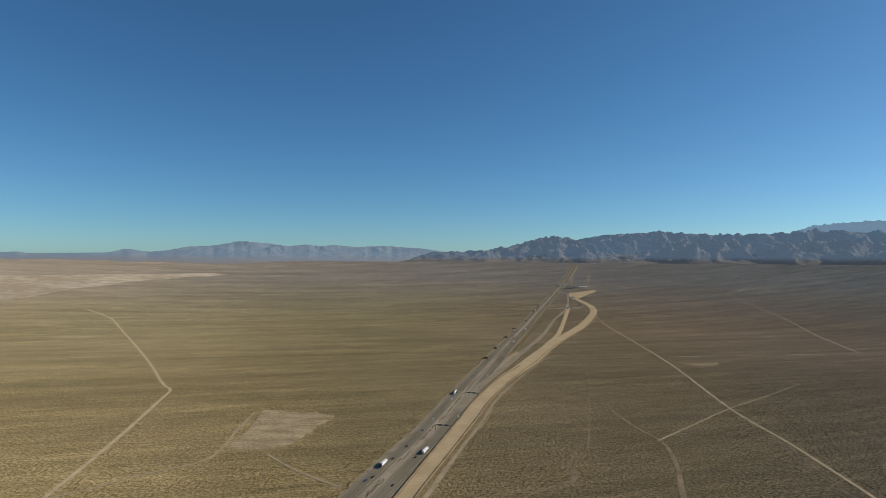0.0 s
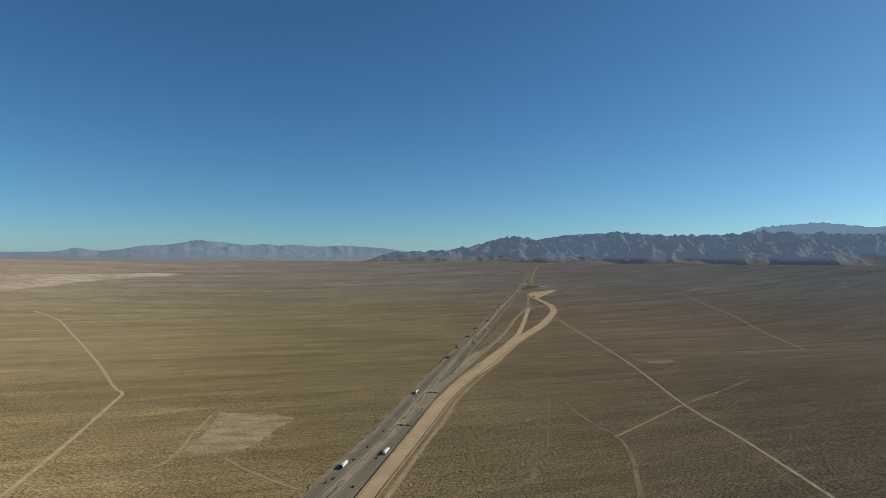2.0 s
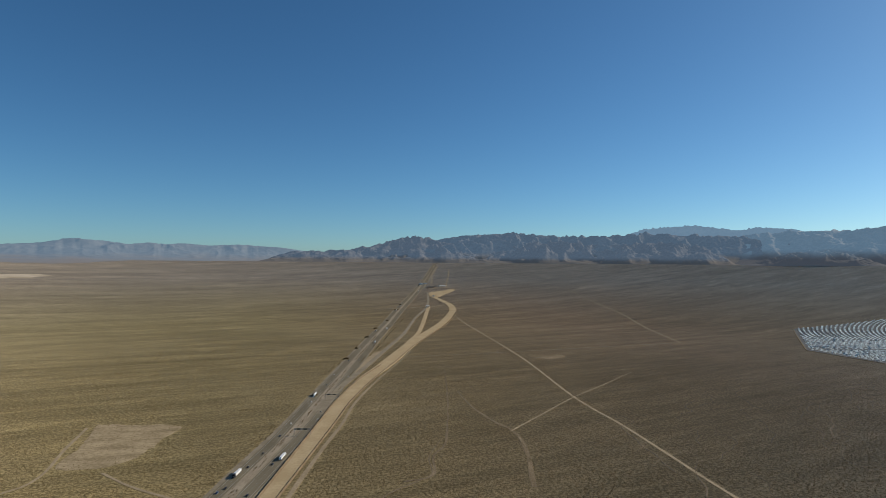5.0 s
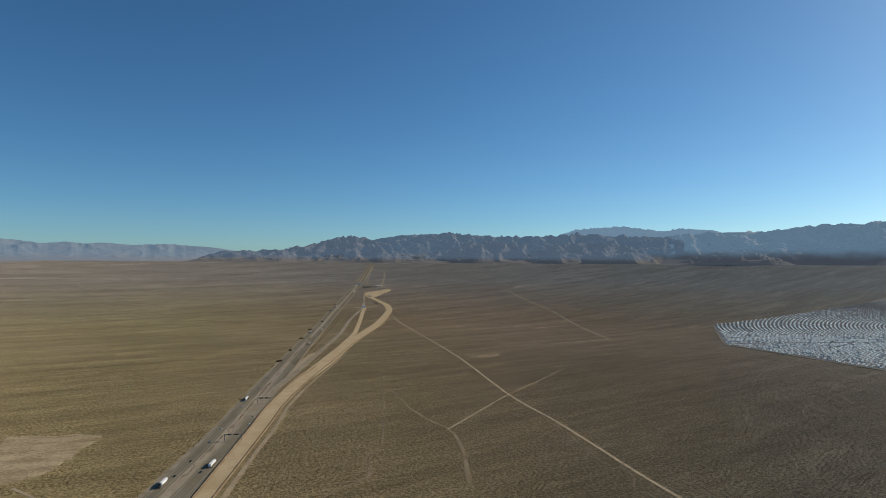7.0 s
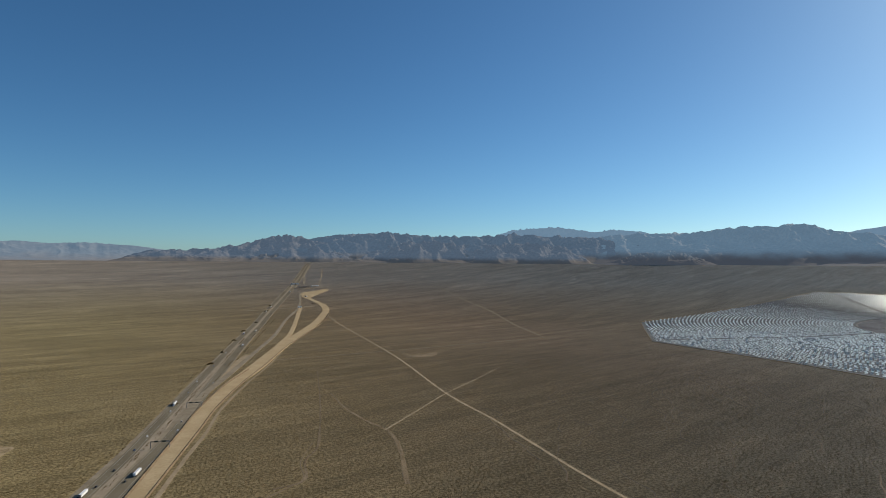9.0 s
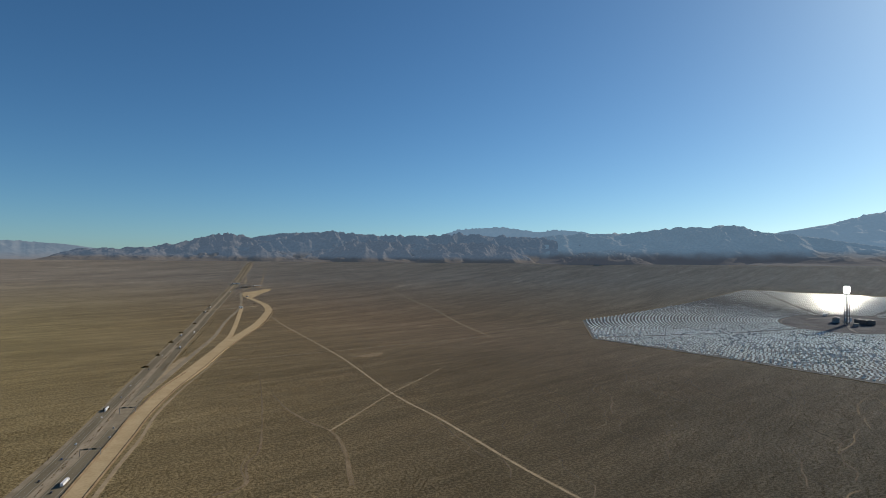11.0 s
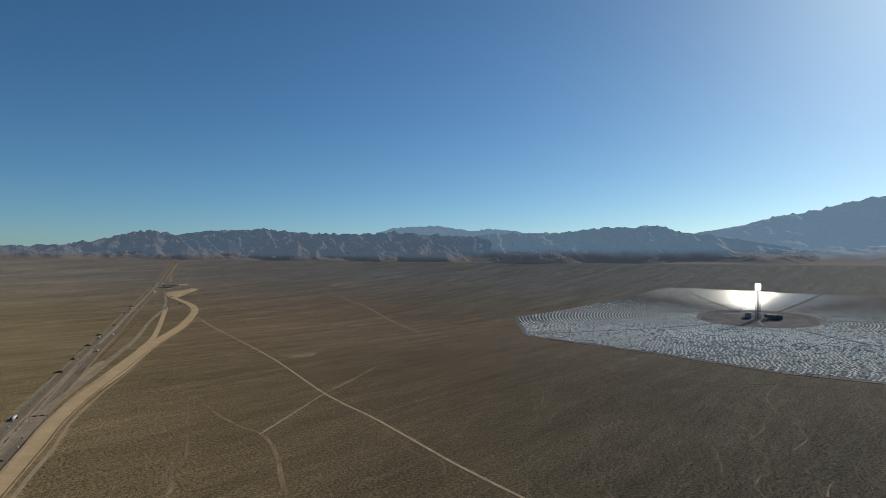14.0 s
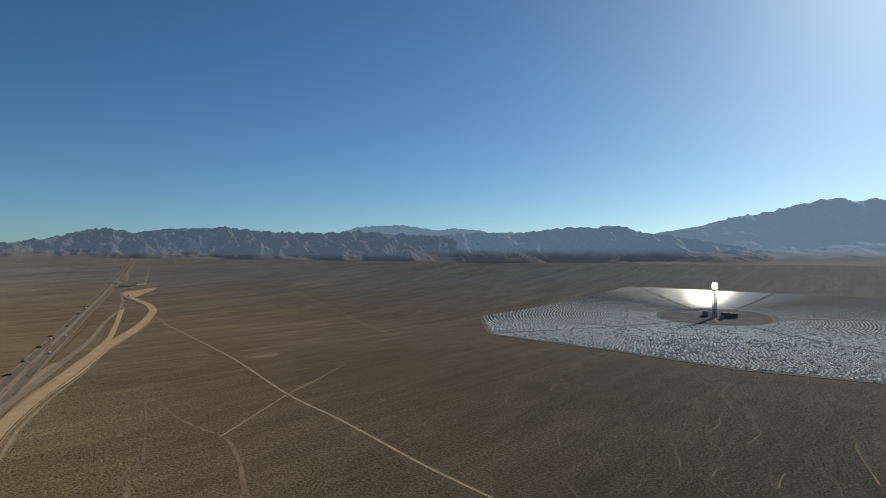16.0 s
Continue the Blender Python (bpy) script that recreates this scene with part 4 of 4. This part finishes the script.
# ---- lane lines ----
for way, w, nm in ((SOUTHBOUND, 14, "south"), (NORTHBOUND, 17, "north")):
    for off in (-w / 2 + 2.2, w / 2 - 2.6):
        strip("road_line", way[:6], 0.28, M_PAINT, 0.40, "thin white edge line on the asphalt", "road line", shift=off, clear=False)
    line = smooth_line(way[:6], 6.0)
    nn = sides(line)
    quads = []
    for i in range(0, len(line) - 1, 2):
        a, b, s_ = line[i], line[i] + (line[i + 1] - line[i]) * 0.6, nn[i] * 0.13
        quads += [(*(a - s_), 0.41), (*(b - s_), 0.41), (*(b + s_), 0.41), (*(a + s_), 0.41)]
    q = np.array(quads)
    q[:, 2] += land_np(q[:, 0], q[:, 1])
    tagged(mesh_np("lane_dashes", q, np.arange(len(q)).reshape(-1, 4)[:, ::-1], M_PAINT), "white dashes between the lanes", "road line", kind="stuff")

# ---- thickets at the culverts beside the highway ----
def thicket(x, y, sx, sy, h, seed):
    e = thing("thicket", x, y, land(x, y), 20, "dark low thicket of desert shrubs beside the highway", "shrub", "thickets along the highway")
    r = random.Random(seed)
    bm = bmesh.new()
    for _ in range(9):
        a, b = (r.uniform(-sx, sx) * 0.4, r.uniform(-sy, sy) * 0.4), r.uniform(0.4, 0.9) * h
        beam(bm, (*a, -0.3), (a[0] + r.uniform(-1, 1), a[1] + r.uniform(-1, 1), b), 0.22)
    part("stems", bm, M_BOARD, e)
    bm = bmesh.new()
    for _ in range(110):
        u, w = r.gauss(0, 0.24), r.gauss(0, 0.24)
        top = h * max(0.25, 1 - 2.2 * (u * u + w * w)) * r.uniform(0.5, 1.0)
        m = Matrix.Translation((u * sx, w * sy, top * r.uniform(0.3, 1.0))) @ Euler((r.uniform(0, 6), r.uniform(0, 6), r.uniform(0, 6))).to_matrix().to_4x4() @ Matrix.Diagonal((r.uniform(0.7, 1.5), r.uniform(0.7, 1.5), r.uniform(0.4, 0.9), 1))
        bmesh.ops.create_icosphere(bm, subdivisions=1, radius=0.9, matrix=m)
    for vv in bm.verts:
        vv.co += Vector((r.uniform(-0.25, 0.25), r.uniform(-0.25, 0.25), r.uniform(-0.2, 0.2)))
    part("crown", bm, M_BUSH, e)
    return e


for k, (x, y, sx) in enumerate(((400, 2575, 24), (244, 2032, 16), (191, 1800, 14), (101, 1406, 13), (22, 1034, 9), (318, 2282, 12), (438, 2720, 14), (139, 1570, 6))):
    thicket(x, y, sx, 7, 4.5, k)

# ---- creosote scrub on the near flats ----
CELL = 3.0
GX0, GY0 = -1500.0, -100.0
taken, thin = np.zeros((1300, 800), bool), np.zeros((1300, 800), bool)
for line, half, mask in [(a, b, taken) for a, b in PATHS] + [(a, b, thin) for a, b in THIN]:
    k = int(half / CELL) + 1
    d = np.arange(-k, k + 1)
    # fill between samples
    t = np.linspace(0, 1, 5)[:-1]
    dense = (line[:-1, None] * (1 - t)[None, :, None] + line[1:, None] * t[None, :, None]).reshape(-1, 2)
    ix, iy = ((dense[:, 0] - GX0) / CELL).astype(int), ((dense[:, 1] - GY0) / CELL).astype(int)
    for a in d:
        for b in d:
            if (a * a + b * b) * CELL * CELL <= half * half + 4:
                jx, jy = ix + a, iy + b
                ok = (jx >= 0) & (jx < 1300) & (jy >= 0) & (jy < 800)
                mask[jx[ok], jy[ok]] = True
sp = 2.75
cx, cy = np.meshgrid(np.arange(-1480, 2080, sp), np.arange(60, 1900, sp), indexing="ij")
cx, cy = cx.ravel() + rg.uniform(-1.5, 1.5, cx.size), cy.ravel() + rg.uniform(-1.5, 1.5, cy.size)
br, ba = np.hypot(cx, cy), np.degrees(np.arctan2(cx, cy))
ok = (br > 400) & (br < 1850) & (ba > -42) & (ba < 83)
ok &= ~inside(cx, cy, [tuple(p) for p in FIELD])
dens = 0.9 + 1.9 * (fbm(cx / 60 + cy / 300, cy / 22 - cx / 90, 4) - 0.5) + 0.5 * (fbm(cx / 300, cy / 300, 3) - 0.5)
ok &= rg.random(cx.size) < np.clip(dens, 0.12, 1) * np.interp(br, [400, 900, 1300, 1850], [0.95, 0.72, 0.4, 0.03])
jx, jy = np.clip(((cx - GX0) / CELL).astype(int), 0, 1299), np.clip(((cy - GY0) / CELL).astype(int), 0, 799)
ok &= ~taken[jx, jy] & ~(thin[jx, jy] & (rg.random(cx.size) < 0.5))
cx, cy, br = cx[ok], cy[ok], br[ok]
nb = len(cx)
size = (0.44 + 0.50 * rg.random(nb) ** 1.5) * np.interp(br, [400, 1300, 1600], [1, 1.15, 1.25])
spin = rg.uniform(0, 6.28, nb)
ringv = [np.stack([cx + 0.25 * size * np.cos(spin), cy + 0.25 * size * np.sin(spin), size * rg.uniform(0.5, 0.8, nb)], -1)]
for k in range(5):
    q = size * rg.uniform(0.75, 1.25, nb)
    ringv.append(np.stack([cx + q * np.cos(spin + k * 1.2566), cy + q * np.sin(spin + k * 1.2566), size * rg.uniform(0.0, 0.4, nb) * (k % 2)], -1))
bv = np.stack(ringv, 1).reshape(-1, 3)
bf = np.array([(0, 1 + k, 1 + (k + 1) % 5) for k in range(5)])
scrub = mesh_np("scrub", bv, (np.arange(nb)[:, None, None] * 6 + bf[None]).reshape(-1, 3), M_BUSH)
tagged(scrub, "low dark creosote bushes dotted over the sand", "scrub", kind="stuff")

# bushes in rows along the highway verge and median
vx, vy, vs = [], [], []
for way, off, p in ((SOUTHBOUND, -13, 0.5), (MIDDLE, -1, 0.8), (MIDDLE, 1.5, 0.7),
                     ([(65, 1071), (157, 1472), (230, 1780), (297, 2058), (380, 2350)], 0, 0.9), ([(161, 1444), (274, 1894), (340, 2150), (397, 2361)], 0, 0.9)):
    line = smooth_line(way[:7], 3.0)
    line = line + sides(line) * (off + rg.normal(0, 1.0, len(line)))[:, None]
    s_ = np.arange(len(line)) * 3.0
    pick = rg.random(len(line)) < p * np.clip((fbm(s_ / 45 + off, s_ * 0 + off, 3) - 0.42) * 6, 0, 1.4)
    vx.append(line[pick, 0]), vy.append(line[pick, 1])
vx, vy = np.concatenate(vx), np.concatenate(vy)
nv_ = len(vx)
size = rg.uniform(0.5, 1.15, nv_)
base = land_np(vx, vy) + 0.15
ringv = [np.stack([vx, vy, base + size * rg.uniform(0.9, 1.3, nv_)], -1)]
for k in range(5):
    q = size * rg.uniform(0.75, 1.25, nv_)
    ringv.append(np.stack([vx + q * math.cos(k * 1.2566), vy + q * math.sin(k * 1.2566), base + size * rg.uniform(0, 0.5, nv_) * (k % 2)], -1))
verge = mesh_np("verge_scrub", np.stack(ringv, 1).reshape(-1, 3), (np.arange(nv_)[:, None, None] * 6 + bf[None]).reshape(-1, 3), M_BUSH)
tagged(verge, "dark bushes along the highway verge and median", "scrub", kind="stuff")
